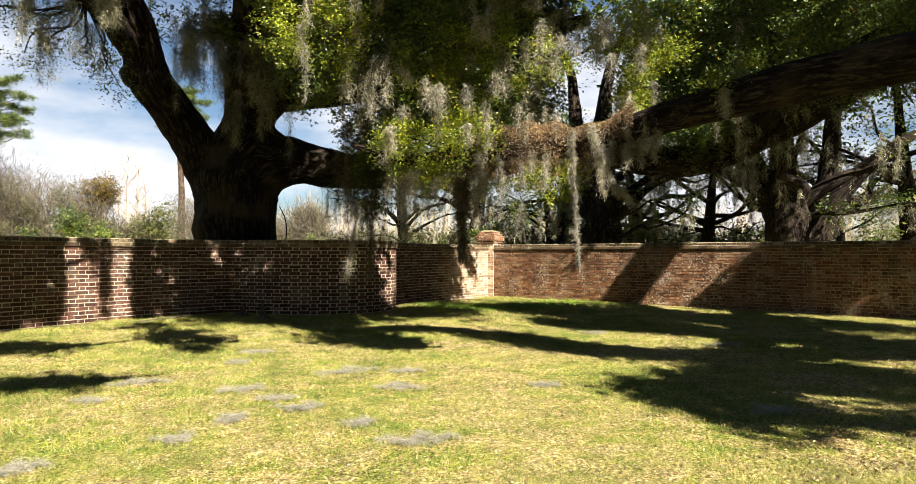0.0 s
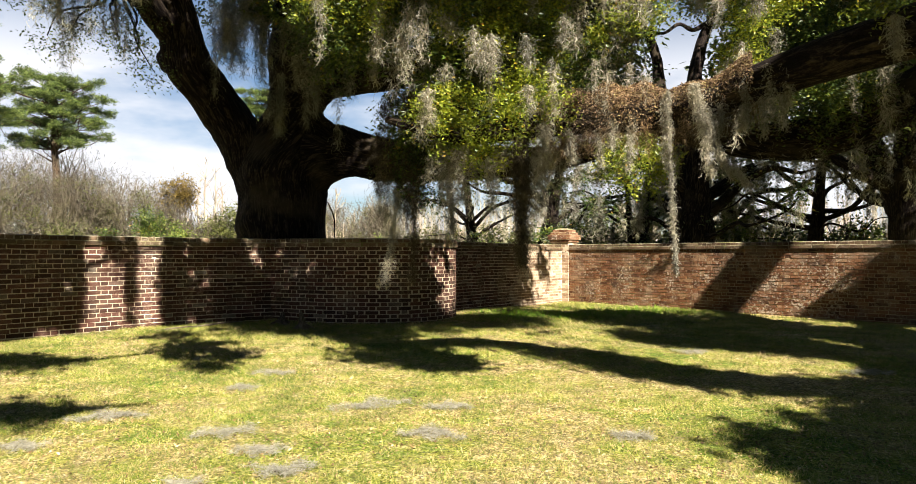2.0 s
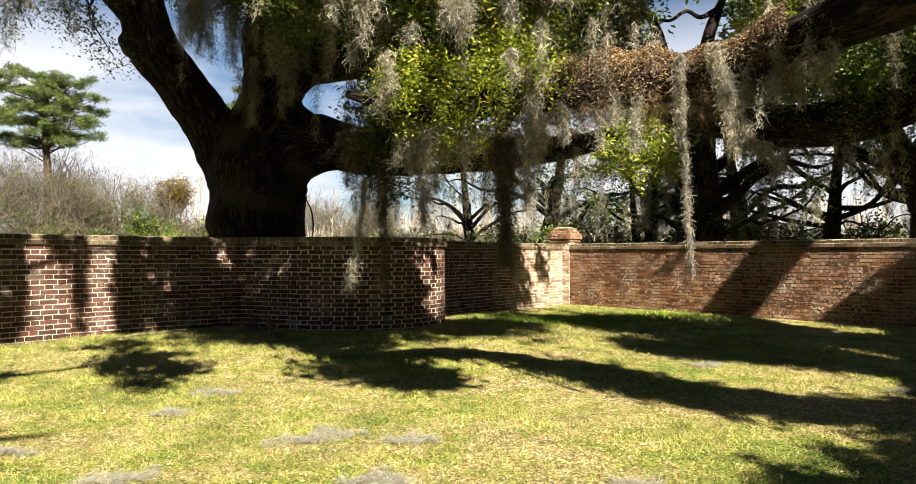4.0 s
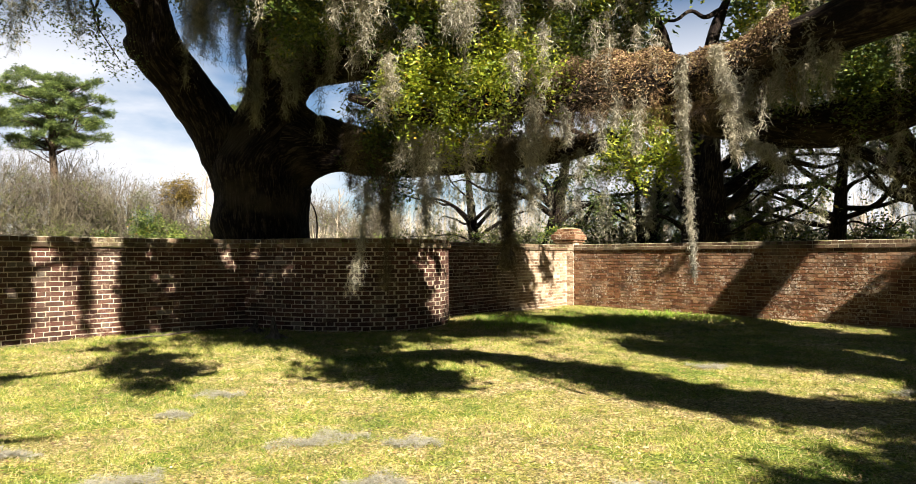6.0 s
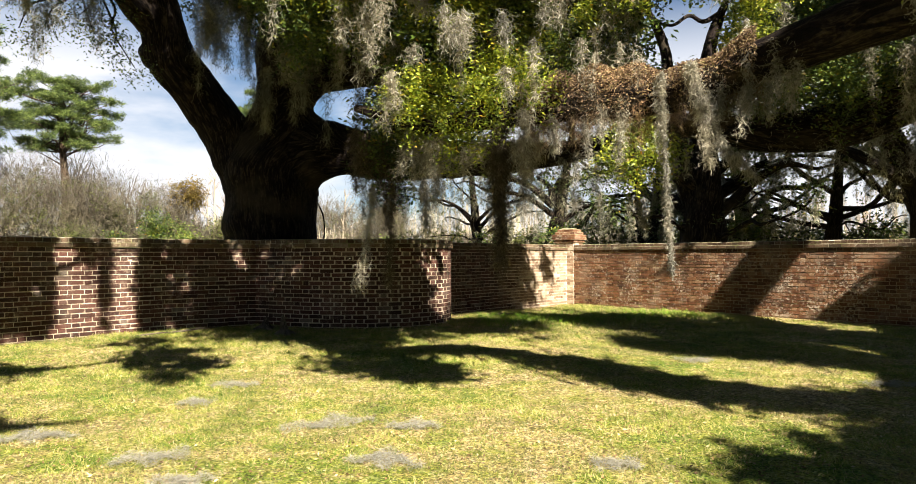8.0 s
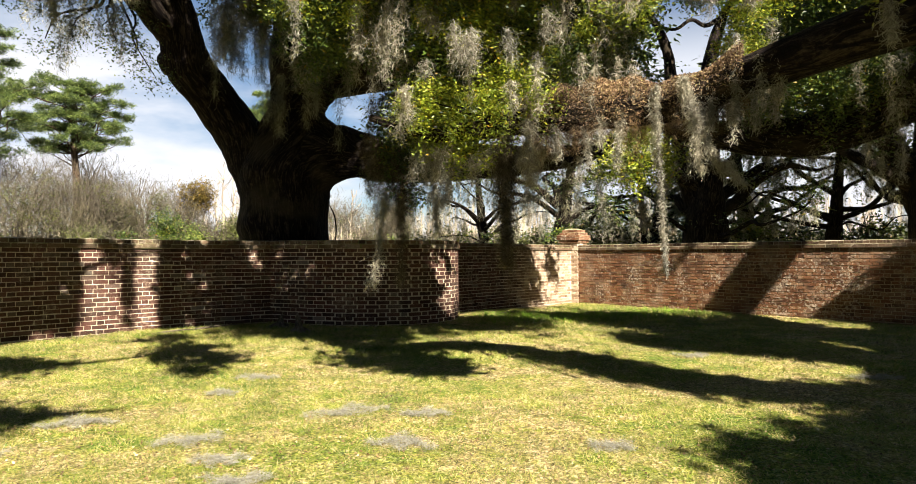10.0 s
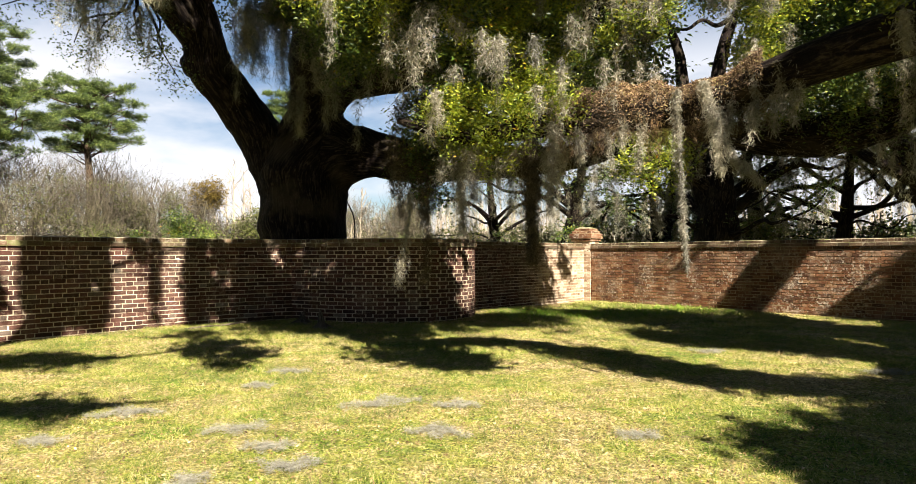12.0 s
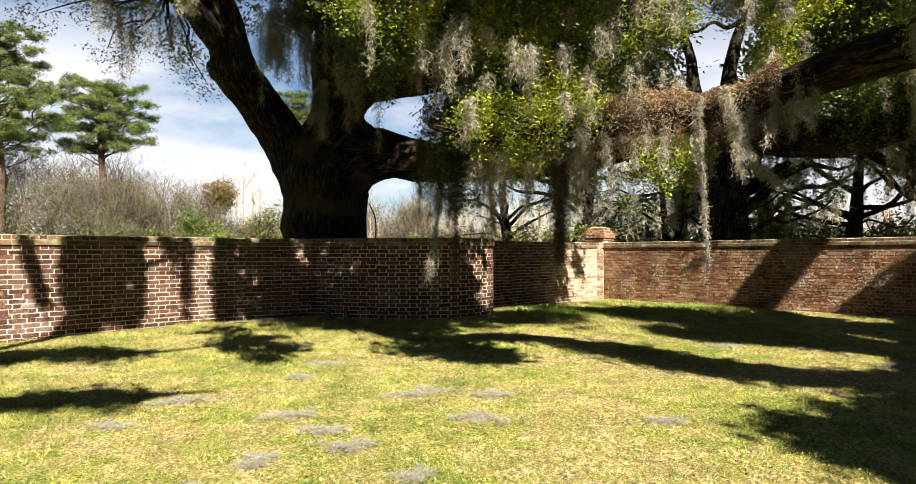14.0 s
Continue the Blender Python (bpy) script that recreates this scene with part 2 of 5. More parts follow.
def ground_material():
    m, n, l, b = material("lawn_soil", 0.95, 0.1)
    p = position(n)
    big, mid, fine = noise_tex(n, l, p, 0.55, 4), noise_tex(n, l, p, 2.6, 5, 0.65), noise_tex(n, l, p, 38, 5, 0.75)
    cover = calc(n, l, "ADD", calc(n, l, "MULTIPLY", big, 0.5), calc(n, l, "MULTIPLY", mid, 0.5))
    colour = ramp(n, l, cover, [(0.4, (0.075, 0.13, 0.013)), (0.47, (0.17, 0.185, 0.03)), (0.53, (0.27, 0.22, 0.09)), (0.6, (0.33, 0.245, 0.145))])
    # flakes of straw, dead leaf and bare soil
    flakes = []
    for scale in (34, 75):
        v = n.new("ShaderNodeTexVoronoi")
        v.inputs["Scale"].default_value = scale
        l.new(p, v.inputs["Vector"])
        flakes.append(v)
    straw = ramp(n, l, flakes[0].outputs["Color"], [(0.2, (0.053, 0.045, 0.015)), (0.4, (0.225, 0.18, 0.06)), (0.6, (0.36, 0.285, 0.15)), (0.85, (0.525, 0.45, 0.323))])
    colour = mixed(n, l, ramp(n, l, cover, [(0.42, (0.15, 0.15, 0.15)), (0.6, (0.5, 0.5, 0.5))]), colour, straw)
    colour = mixed(n, l, 0.75, colour, ramp(n, l, flakes[1].outputs["Color"], [(0.15, (0.3, 0.32, 0.28)), (0.5, (1.0, 1.0, 0.95)), (0.85, (1.7, 1.65, 1.5))]), "MULTIPLY")
    colour = mixed(n, l, 0.9, colour, ramp(n, l, fine, [(0.34, (0.25, 0.25, 0.24)), (0.48, (1.0, 1.0, 0.97)), (0.66, (1.55, 1.55, 1.45))]), "MULTIPLY")
    colour = mixed(n, l, 0.45, colour, ramp(n, l, noise_tex(n, l, p, 7, 5, 0.65), [(0.38, (0.5, 0.58, 0.45)), (0.52, (1.0, 1.0, 1.0)), (0.64, (1.35, 1.3, 1.25))]), "MULTIPLY")
    l.new(colour, b.inputs["Base Color"])
    bump(n, l, b, calc(n, l, "ADD", fine, calc(n, l, "MULTIPLY", flakes[0].outputs["Distance"], 0.5)), 1.0, 0.03)
    return m


LAWN = ground_material()

# ---- building helpers ----
RNG = np.random.default_rng(7)


def unit(a):
    return a / np.maximum(np.linalg.norm(a, axis=-1, keepdims=True), 1e-9)


def mesh_np(name, verts, faces, mat, smooth=False):
    """A mesh from an array of points and an array of faces with equally many corners."""
    verts, faces = np.asarray(verts, np.float32), np.asarray(faces, np.int32)
    me = bpy.data.meshes.new(name)
    k = faces.shape[1]
    me.vertices.add(len(verts))
    me.vertices.foreach_set("co", verts.ravel())
    me.loops.add(faces.size)
    me.loops.foreach_set("vertex_index", faces.ravel())
    me.polygons.add(len(faces))
    me.polygons.foreach_set("loop_start", np.arange(len(faces), dtype=np.int32) * k)
    me.polygons.foreach_set("loop_total", np.full(len(faces), k, np.int32))
    me.polygons.foreach_set("use_smooth", np.full(len(faces), smooth, bool))
    me.update(calc_edges=True)
    me.materials.append(mat)
    return me


def child(name, me, parent, label="", kind=""):
    ob = new(name, me)
    ob.parent = parent
    return tagged(ob, label, kind=kind)


def smoothed(points, n):
    """A smooth line of n places through control points (rows of x, y, z, radius)."""
    p = np.asarray(points, float)
    p = np.vstack([2 * p[0] - p[1], p, 2 * p[-1] - p[-2]])
    out = []
    for u in np.linspace(0, len(points) - 1 - 1e-6, n):
        i = int(u)
        f = u - i
        a, b, c, d = p[i:i + 4]
        out.append(0.5 * (2 * b + (c - a) * f + (2 * a - 5 * b + 4 * c - d) * f * f + (3 * b - a - 3 * c + d) * f ** 3))
    return np.array(out)


def tube(points, steps=40, sides=16, gnarl=0.1, close=True):
    """Points, faces and the unrolled surface of a bent, tapering, knobbly limb."""
    c = smoothed(points, steps)
    pos, rad = c[:, :3], np.maximum(c[:, 3], 0.004)
    tan = unit(np.gradient(pos, axis=0))
    up = np.array([0.0, 0, 1]) if abs(tan[0][2]) < 0.9 else np.array([0.0, 1, 0])
    n = unit(np.cross(tan[0], up))
    length = np.concatenate([[0], np.cumsum(np.linalg.norm(np.diff(pos, axis=0), axis=1))])
    verts, uvs, faces = [], [], []
    for i in range(steps):
        n = unit(n - tan[i] * (n @ tan[i]))
        b = np.cross(tan[i], n)
        for k in range(sides):
            a = 2 * math.pi * k / sides
            d = n * math.cos(a) + b * math.sin(a)
            q = pos[i] + d * rad[i]
            f = 1.0
            if gnarl:
                f += gnarl * noise.noise(Vector(q * 1.7)) + 0.45 * gnarl * noise.noise(Vector(q * 5.3)) + 0.25 * gnarl * math.sin(5 * a + 1.3 * length[i])
            verts.append(pos[i] + d * rad[i] * f)
            uvs.append((a * max(rad[i], 0.05), length[i]))
    for i in range(steps - 1):
        for k in range(sides):
            k2 = (k + 1) % sides
            faces.append((i * sides + k, i * sides + k2, (i + 1) * sides + k2, (i + 1) * sides + k))
    return np.array(verts), np.array(faces), np.array(uvs), sides


def limb_mesh(name, tubes, mat):
    """One mesh out of one or more tubes, with its unrolled map."""
    vs, fs, us, base = [], [], [], 0
    for v, f, u, s in tubes:
        vs.append(v)
        fs.append(f + base)
        wrap = u[f]
        for k in range(4):
            wrap[:, k] = u[f[:, k]]
        seam = (f[:, 0] % s) == s - 1
        step = u[1][0] if s > 1 else 0
        for k in (1, 2):
            wrap[seam, k, 0] = wrap[seam, 0, 0] + step
        us.append(wrap)
        base += len(v)
    me = mesh_np(name, np.vstack(vs), np.vstack(fs), mat, True)
    uv = me.uv_layers.new(name="UVMap")
    uv.data.foreach_set("uv", np.vstack(us).reshape(-1).astype(np.float32))
    return me


def joined(sets):
    """Several (points, faces) into one."""
    base, vs, fs = 0, [], []
    for v, f in sets:
        vs.append(v)
        fs.append(f + base)
        base += len(v)
    return np.vstack(vs), np.vstack(fs)


def leaf_set(centres, length, width, droop=0.2, flat=0.6):
    """One bent four-cornered leaf at each place."""
    n = len(centres)
    d = unit(RNG.normal(size=(n, 3)) * (1, 1, 0.55) - (0, 0, droop))
    up = unit(RNG.normal(size=(n, 3)) * (1 - flat) + np.array([0.08, -0.4, 0.9]) * flat + RNG.normal(size=(n, 3)) * 0.3)
    side = unit(np.cross(d, up))
    nor = np.cross(side, d)
    ln = length * RNG.uniform(0.65, 1.3, (n, 1))
    wd = width * RNG.uniform(0.7, 1.25, (n, 1)) * 0.5
    v = np.stack([centres, centres + d * ln * 0.45 + side * wd + nor * ln * 0.06, centres + d * ln, centres + d * ln * 0.45 - side * wd + nor * ln * 0.06], axis=1)
    return v.reshape(-1, 3), np.arange(4 * n).reshape(n, 4)


def clump_points(centre, size, sprays, each, spread=0.13):
    """Places for leaves: sprays inside an egg-shaped room, each a short drooping twig of leaves."""
    u = unit(RNG.normal(size=(sprays, 3))) * RNG.uniform(0.15, 1, (sprays, 1)) ** 0.45
    s = np.asarray(centre) + u * np.asarray(size)
    way = unit(u * (1, 1, 0.4) + RNG.normal(size=(sprays, 3)) * 0.5 - (0, 0, 0.25))
    t = RNG.uniform(-0.5, 1, (sprays, each, 1))
    return (s[:, None] + way[:, None] * t * spread * 2.2 + RNG.normal(size=(sprays, each, 3)) * spread * 0.42).reshape(-1, 3)


def ribbons(p, width):
    """Thin ribbons along lines p (count, places, 3)."""
    n, s, _ = p.shape
    side = unit(RNG.normal(size=(n, 1, 3)) * (1, 1, 0.3)) * width * 0.5
    taper = np.linspace(1, 0.35, s)[None, :, None]
    v = np.stack([p - side * taper, p + side * taper], axis=2).reshape(-1, 3)
    i = (np.arange(n)[:, None] * s + np.arange(s - 1)[None]).ravel() * 2
    return v, np.stack([i, i + 1, i + 3, i + 2], axis=1)


def moss_set(top, drop, radius, threads, sway=(0, 0), width=0.005, curl=0.026, cling=0.15, length=1.0):
    """A hanging beard of moss: curly threads along a line that hangs from top by drop, thinning to its tip."""
    t = RNG.uniform(0, 1, threads) ** 1.15
    a, r = RNG.uniform(0, 2 * math.pi, threads), np.sqrt(RNG.uniform(0, 1, threads))
    room = radius * (1 - t) ** 0.7 * np.minimum(1, 0.3 + 3.5 * t) * (0.65 + 0.35 * np.sin(t * 9 + RNG.uniform(0, 6))) + radius * cling
    start = np.stack([np.cos(a) * r * room + sway[0] * t ** 1.6, np.sin(a) * r * room + sway[1] * t ** 1.6, -t * drop], axis=1) + np.asarray(top)
    s = 6
    ln = RNG.uniform(0.02, 0.11, (threads, 1, 1)) * length
    steps = RNG.normal(size=(threads, s - 1, 3)) * curl
    steps[:, :, 2] = steps[:, :, 2] * 0.7 - ln[:, :, 0] / (s - 1)
    p = np.concatenate([start[:, None], start[:, None] + np.cumsum(steps, axis=1)], axis=1)
    return ribbons(p, width)


def smooth01(a, b, x):
    t = np.clip((x - a) / (b - a), 0, 1)
    return t * t * (3 - 2 * t)


def ground_z(x, y):
    x, y = np.asarray(x, float), np.asarray(y, float)
    return 0.13 * smooth01(8.5, 14.0, y + 0.25 * np.maximum(0, x - 2)) * (1 - 0.6 * smooth01(4.0, 7.5, x)) + 0.012 * np.sin(1.3 * x + 0.7 * y) * np.sin(0.9 * y - 0.4 * x)


# ---- ground ----
gx = np.concatenate([[-900, -300, -120, -60, -30], np.arange(-16, 26, 0.4), [35, 60, 120, 300, 900]])
gy = np.concatenate([[-900, -300, -100, -40], np.arange(-20, 30, 0.4), [36, 46, 60, 90, 150, 300, 900]])
GX, GY = np.meshgrid(gx, gy)
gv = np.stack([GX, GY, ground_z(GX, GY)], axis=-1).reshape(-1, 3)
gi = (np.arange(len(gy) - 1)[:, None] * len(gx) + np.arange(len(gx) - 1)[None]).ravel()
ground = tagged(new("ground", mesh_np("ground", gv, np.stack([gi, gi + 1, gi + 1 + len(gx), gi + len(gx)], axis=1), LAWN, True)), "patchy green and straw-coloured lawn on bare sandy soil", "ground", kind="structure")

# ---- brick walls ----
TOP, COURSE, COURSES, DEPTH = 1.70, 0.0735, 23, 0.34
STRETCHER, HEADER, JOINT = 0.235, 0.108, 0.014
BRICK_H = COURSE - 0.013


def box_points(l, d, h, jitter=0.0):
    p = np.array(list(itertools.product((-0.5, 0.5), (-0.5, 0.5), (-0.5, 0.5)))) * (l, d, h)
    return p + RNG.normal(size=p.shape) * jitter


BOX_FACES = np.array([(0, 1, 3, 2), (4, 6, 7, 5), (0, 4, 5, 1), (2, 3, 7, 6), (0, 2, 6, 4), (1, 5, 7, 3)])
BRICK_MESHES = {}
for kind_name, ln in (("stretcher", STRETCHER), ("header", HEADER)):
    for mat in (BRICK, OLD_BRICK, PALE_BRICK):
        BRICK_MESHES[kind_name, mat.name] = [mesh_np("brick", box_points(ln, DEPTH, BRICK_H, 0.0016), BOX_FACES, mat) for _ in range(9)]


def line_at(path):
    """Length along a plan line, and a function from length to place and heading."""
    p = np.asarray(path, float)
    acc = np.concatenate([[0], np.cumsum(np.linalg.norm(np.diff(p, axis=0), axis=1))])

    def at(s):
        x, y = np.interp(s, acc, p[:, 0]), np.interp(s, acc, p[:, 1])
        e = 0.06
        dx = np.interp(s + e, acc, p[:, 0]) - np.interp(s - e, acc, p[:, 0])
        dy = np.interp(s + e, acc, p[:, 1]) - np.interp(s - e, acc, p[:, 1])
        return x, y, np.arctan2(dy, dx)
    return acc[-1], at


def sweep(path, profile, mat, name):
    """A closed profile (offset to the side, height) carried along a plan line."""
    total, at = line_at(path)
    s = np.linspace(0, total, max(2, int(total / 0.1)))
    x, y, a = at(s)
    k = len(profile)
    v = np.stack([np.stack([x - np.sin(a) * o, y + np.cos(a) * o, np.full_like(x, z)], axis=1) for o, z in profile], axis=1).reshape(-1, 3)
    f = [(i * k + j, i * k + (j + 1) % k, (i + 1) * k + (j + 1) % k, (i + 1) * k + j) for i in range(len(s) - 1) for j in range(k)]
    me = mesh_np(name, v, np.array(f), mat)
    bm = bmesh.new()
    bm.from_mesh(me)
    bm.verts.ensure_lookup_table()
    bm.faces.new([bm.verts[j] for j in range(k)])
    bm.faces.new([bm.verts[len(s) * k - 1 - j] for j in range(k)])
    bmesh.ops.recalc_face_normals(bm, faces=bm.faces)
    bm.to_mesh(me)
    bm.free()
    return me


def brick_wall(name, path, mat, label, near, seed, proud=0.006):
    """A garden wall in Flemish bond with a brick coping. near: the stretch of its length whose bricks are pieces of their own."""
    rng = random.Random(seed)
    total, at = line_at(path)
    half, foot = DEPTH / 2 - proud, -0.1
    under = TOP - 0.155
    wall = tagged(new(name, sweep(path, [(-half, foot), (half, foot), (half, under), (-half, under)], OLD_MORTAR if mat == OLD_BRICK else MORTAR, name)), label, "brick wall", kind="structure")
    pieces, rest = 0, []
    for c in range(-1, COURSES):
        z = under - (c + 0.5) * COURSE if c >= 0 else None
        if z is None or z < -0.06:
            continue
        s = -(0.0 if c % 2 else (STRETCHER + JOINT + HEADER + JOINT) / 2) + 0.03 * rng.random()
        turn = 0
        while s < total:
            kind_name, ln = (("stretcher", STRETCHER), ("header", HEADER))[turn]
            mid = s + ln / 2
            if s > -0.01 and s + ln < total + 0.02:
                x, y, a = at(mid)
                zz, aa, out = z + rng.gauss(0, 0.0025), a + rng.gauss(0, 0.002), rng.gauss(0, 0.2 * proud)
                x, y = x - math.sin(a) * out, y + math.cos(a) * out
                if near[0] < mid < near[1] and pieces < 300:
                    ob = child("brick", BRICK_MESHES[kind_name, mat.name][rng.randrange(9)], wall)
                    ob.matrix_basis = Matrix.Translation((x, y, zz)) @ Matrix.Rotation(aa, 4, "Z")
                    pieces += 1
                else:
                    q = box_points(ln + rng.gauss(0, 0.006), DEPTH, BRICK_H + rng.gauss(0, 0.003), 0.0016)
                    ca, sa = math.cos(aa), math.sin(aa)
                    rest.append((np.stack([q[:, 0] * ca - q[:, 1] * sa + x, q[:, 0] * sa + q[:, 1] * ca + y, q[:, 2] + zz], axis=1), BOX_FACES))
            s += ln + JOINT
            turn = 1 - turn
    child("brickwork", mesh_np("brickwork", *joined(rest), mat), wall, kind="stuff")
    # the coping: a projecting course and a rounded course of headers on it
    out = DEPTH / 2 + 0.035
    cap = child("coping", sweep(path, [(-out + 0.003, under), (out - 0.003, under), (out - 0.003, under + 0.076), (out - 0.028, under + 0.08), (out - 0.029, TOP - 0.02), (0.1, TOP), (-0.1, TOP), (-out + 0.029, TOP - 0.02), (-out + 0.028, under + 0.08), (-out + 0.003, under + 0.076)], COPING, "coping"), wall, "lichen-stained mortared brick coping")
    rows = []
    for ln, zz, hh, dd in ((STRETCHER, under + 0.036, 0.062, 2 * out), (HEADER, under + 0.112, 0.062, 2 * out - 0.05)):
        s = 0.01
        while s + ln < total:
            x, y, a = at(s + ln / 2)
            q = box_points(ln, dd + rng.gauss(0, 0.002), hh, 0.0015)
            ca, sa = math.cos(a), math.sin(a)
            rows.append((np.stack([q[:, 0] * ca - q[:, 1] * sa + x, q[:, 0] * sa + q[:, 1] * ca + y, q[:, 2] + zz + rng.gauss(0, 0.003)], axis=1), BOX_FACES))
            s += ln + JOINT
    child("coping_bricks", mesh_np("coping_bricks", *joined(rows), COPE_BRICK), cap, kind="stuff")
    return wall


def eased(points, n=60):
    return smoothed([(x, y, 0, 0) for x, y in points], n)[:, :2]


D2 = DEPTH / 2


def set_back(path, by):
    """The plan line moved away from the lawn, so that its lawn face follows the given line."""
    p = np.asarray(path, float)
    d = unit(np.gradient(p, axis=0))
    return p + np.stack([-d[:, 1], d[:, 0]], axis=1) * by


LEFT_LINE = set_back(eased([(-8.6, 9.0), (-6.0, 11.05), (-3.95, 12.6), (-2.3, 13.95), (-1.5, 14.55), (-0.7, 15.02), (0.0, 15.35), (0.75, 15.62)]), D2)
BULGE_LINE = set_back(eased([(0.42, 15.62), (1.1, 15.05), (1.75, 14.66), (2.4, 14.48), (3.05, 14.5), (3.6, 14.75), (4.0, 15.15), (4.2, 15.65), (4.3, 16.3), (4.42, 17.1)], 90), D2)
NORTH_LINE = set_back([(4.35, 17.1), (8.62, 20.62)], D2)
EAST_LINE = set_back([(8.62, 20.62), (15.6, 6.9)], D2)
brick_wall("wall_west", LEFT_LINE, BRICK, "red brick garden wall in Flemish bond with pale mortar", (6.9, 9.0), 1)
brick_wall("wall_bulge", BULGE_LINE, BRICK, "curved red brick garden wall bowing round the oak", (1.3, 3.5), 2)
brick_wall("wall_north", NORTH_LINE, PALE_BRICK, "red brick garden wall running back to the corner pier", (3.4, 5.5), 3)
brick_wall("wall_east", EAST_LINE, OLD_BRICK, "long weathered brown brick garden wall", (6.0, 8.2), 4, 0.007)


def brick_pier(x, y, a):
    """A square brick pier with a stepped, pointed brick cap."""
    pier = tagged(new("brick_pier"), "weathered brick corner pier with a stepped cap", "pier")
    pier.matrix_basis = pose(x, y, 0, 0, 0, a)
    rng = random.Random(9)

    def courses(name, z0, count, size, parent, label="", face=PALE_BRICK, joint=MORTAR):
        sets, core = [], box_points(size - 0.02, size - 0.02, count * COURSE)
        core[:, 2] += z0 + count * COURSE / 2
        for c in range(count):
            z, e = z0 + (c + 0.5) * COURSE, size / 2 - HEADER / 2
            for turn in range(4):
                w = (size - HEADER) / 2
                for k in range(2):
                    q = box_points(w - JOINT, HEADER, BRICK_H, 0.003)
                    q[:, 0] += -size / 2 + (k + 0.5) * w + (HEADER if c % 2 else 0)
                    q[:, 1] += -e
                    ca, sa = math.cos(turn * math.pi / 2), math.sin(turn * math.pi / 2)
                    sets.append((np.stack([q[:, 0] * ca - q[:, 1] * sa, q[:, 0] * sa + q[:, 1] * ca, q[:, 2] + z], axis=1), BOX_FACES))
        body = child(name, mesh_np(name, core, BOX_FACES, joint), parent, label)
        child("brickwork", mesh_np("brickwork", *joined(sets), face), body, kind="stuff")

    courses("shaft", 0.0, 24, 0.56, pier)
    courses("cap_course", 24 * COURSE, 1, 0.64, pier, face=OLD_BRICK, joint=OLD_MORTAR)
    courses("cap_course", 25 * COURSE, 1, 0.72, pier, face=OLD_BRICK, joint=OLD_MORTAR)
    courses("cap_course", 26 * COURSE, 1, 0.72, pier, face=OLD_BRICK, joint=OLD_MORTAR)
    courses("cap_course", 27 * COURSE, 1, 0.6, pier, face=OLD_BRICK, joint=OLD_MORTAR)
    courses("cap_course", 28 * COURSE, 1, 0.5, pier, face=OLD_BRICK, joint=OLD_MORTAR)
    bm = bmesh.new()
    bmesh.ops.create_cone(bm, segments=4, radius1=0.33, radius2=0.2, depth=0.05, cap_ends=True, matrix=Matrix.Translation((0, 0, 29 * COURSE + 0.015)) @ Matrix.Rotation(math.pi / 4, 4, "Z"))
    me = bpy.data.meshes.new("cap_point")
    bm.to_mesh(me)
    bm.free()
    me.materials.append(COPING)
    child("cap_point", me, pier, "lichen-stained mortar point")
    return pier


brick_pier(8.72, 20.8, 39.5)


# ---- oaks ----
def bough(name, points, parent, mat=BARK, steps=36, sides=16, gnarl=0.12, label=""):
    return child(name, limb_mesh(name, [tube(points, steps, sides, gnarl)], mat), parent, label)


def foliage(parent, clumps, mat=OAK_LEAF, length=0.07, width=0.034, name="foliage", spread=0.13):
    """clumps: rows of x, y, z, three half sizes, sprays, leaves a spray."""
    pts = np.vstack([clump_points(c[:3], c[3:6], c[6], c[7], spread) for c in clumps])
    return child(name, mesh_np(name, *leaf_set(pts, length, width), mat), parent)


# places that the sun reaches through gaps in the crowns: x, y, z, half width
SUN_GAPS = [(-1.25, 16.2, 5.75, 0.5), (-1.0, 16.3, 5.3, 0.25), (2.3, 16.5, 3.35, 0.55), (6.75, 13.2, 3.4, 0.5), (7.1, 13.1, 3.0, 0.4), (6.6, 13.3, 2.6, 0.4), (3.9, 15.0, 0.3, 0.4), (3.95, 15.05, 0.7, 0.5), (3.8, 14.95, 1.05, 0.5), (3.65, 14.85, 1.4, 0.4), (4.15, 15.5, 0.8, 0.4), (3.5, 14.7, 1.35, 0.3), (3.6, 14.75, 0.9, 0.35), (1.16, 15.0, 1.0, 0.05), (2.9, 8.3, 2.9, 0.45), (2.35, 8.8, 2.9, 0.35), (3.3, 8.2, 2.85, 0.3), (1.4, 8.5, 4.3, 0.65), (1.0, 8.5, 4.6, 0.4), (2.7, 8.2, 3.7, 0.35), (5.9, 8.9, 4.3, 0.3), (4.1, 8.6, 4.2, 0.5), (4.7, 8.6, 3.9, 0.35), (-0.68, 15.02, 1.0, 0.12), (-0.68, 15.02, 0.5, 0.1), (-1.75, 14.4, 0.9, 0.5), (-3.6, 12.9, 0.9, 0.25)]


def gapped(clumps):
    """Leaves out the clumps that would stand between the sun and those places."""
    def blocks(c):
        for x, y, z, r in SUN_GAPS:
            k = c[2] - z
            if k > 0.3 and math.hypot(c[0] - x - SUN_SIDE * k, (c[1] - y + SUN_BACK * k) * 0.62) < r + 0.4 * c[3]:
                return True
        return False
    return [c for c in clumps if not blocks(c) and not in_window(c[:3], c[3])]


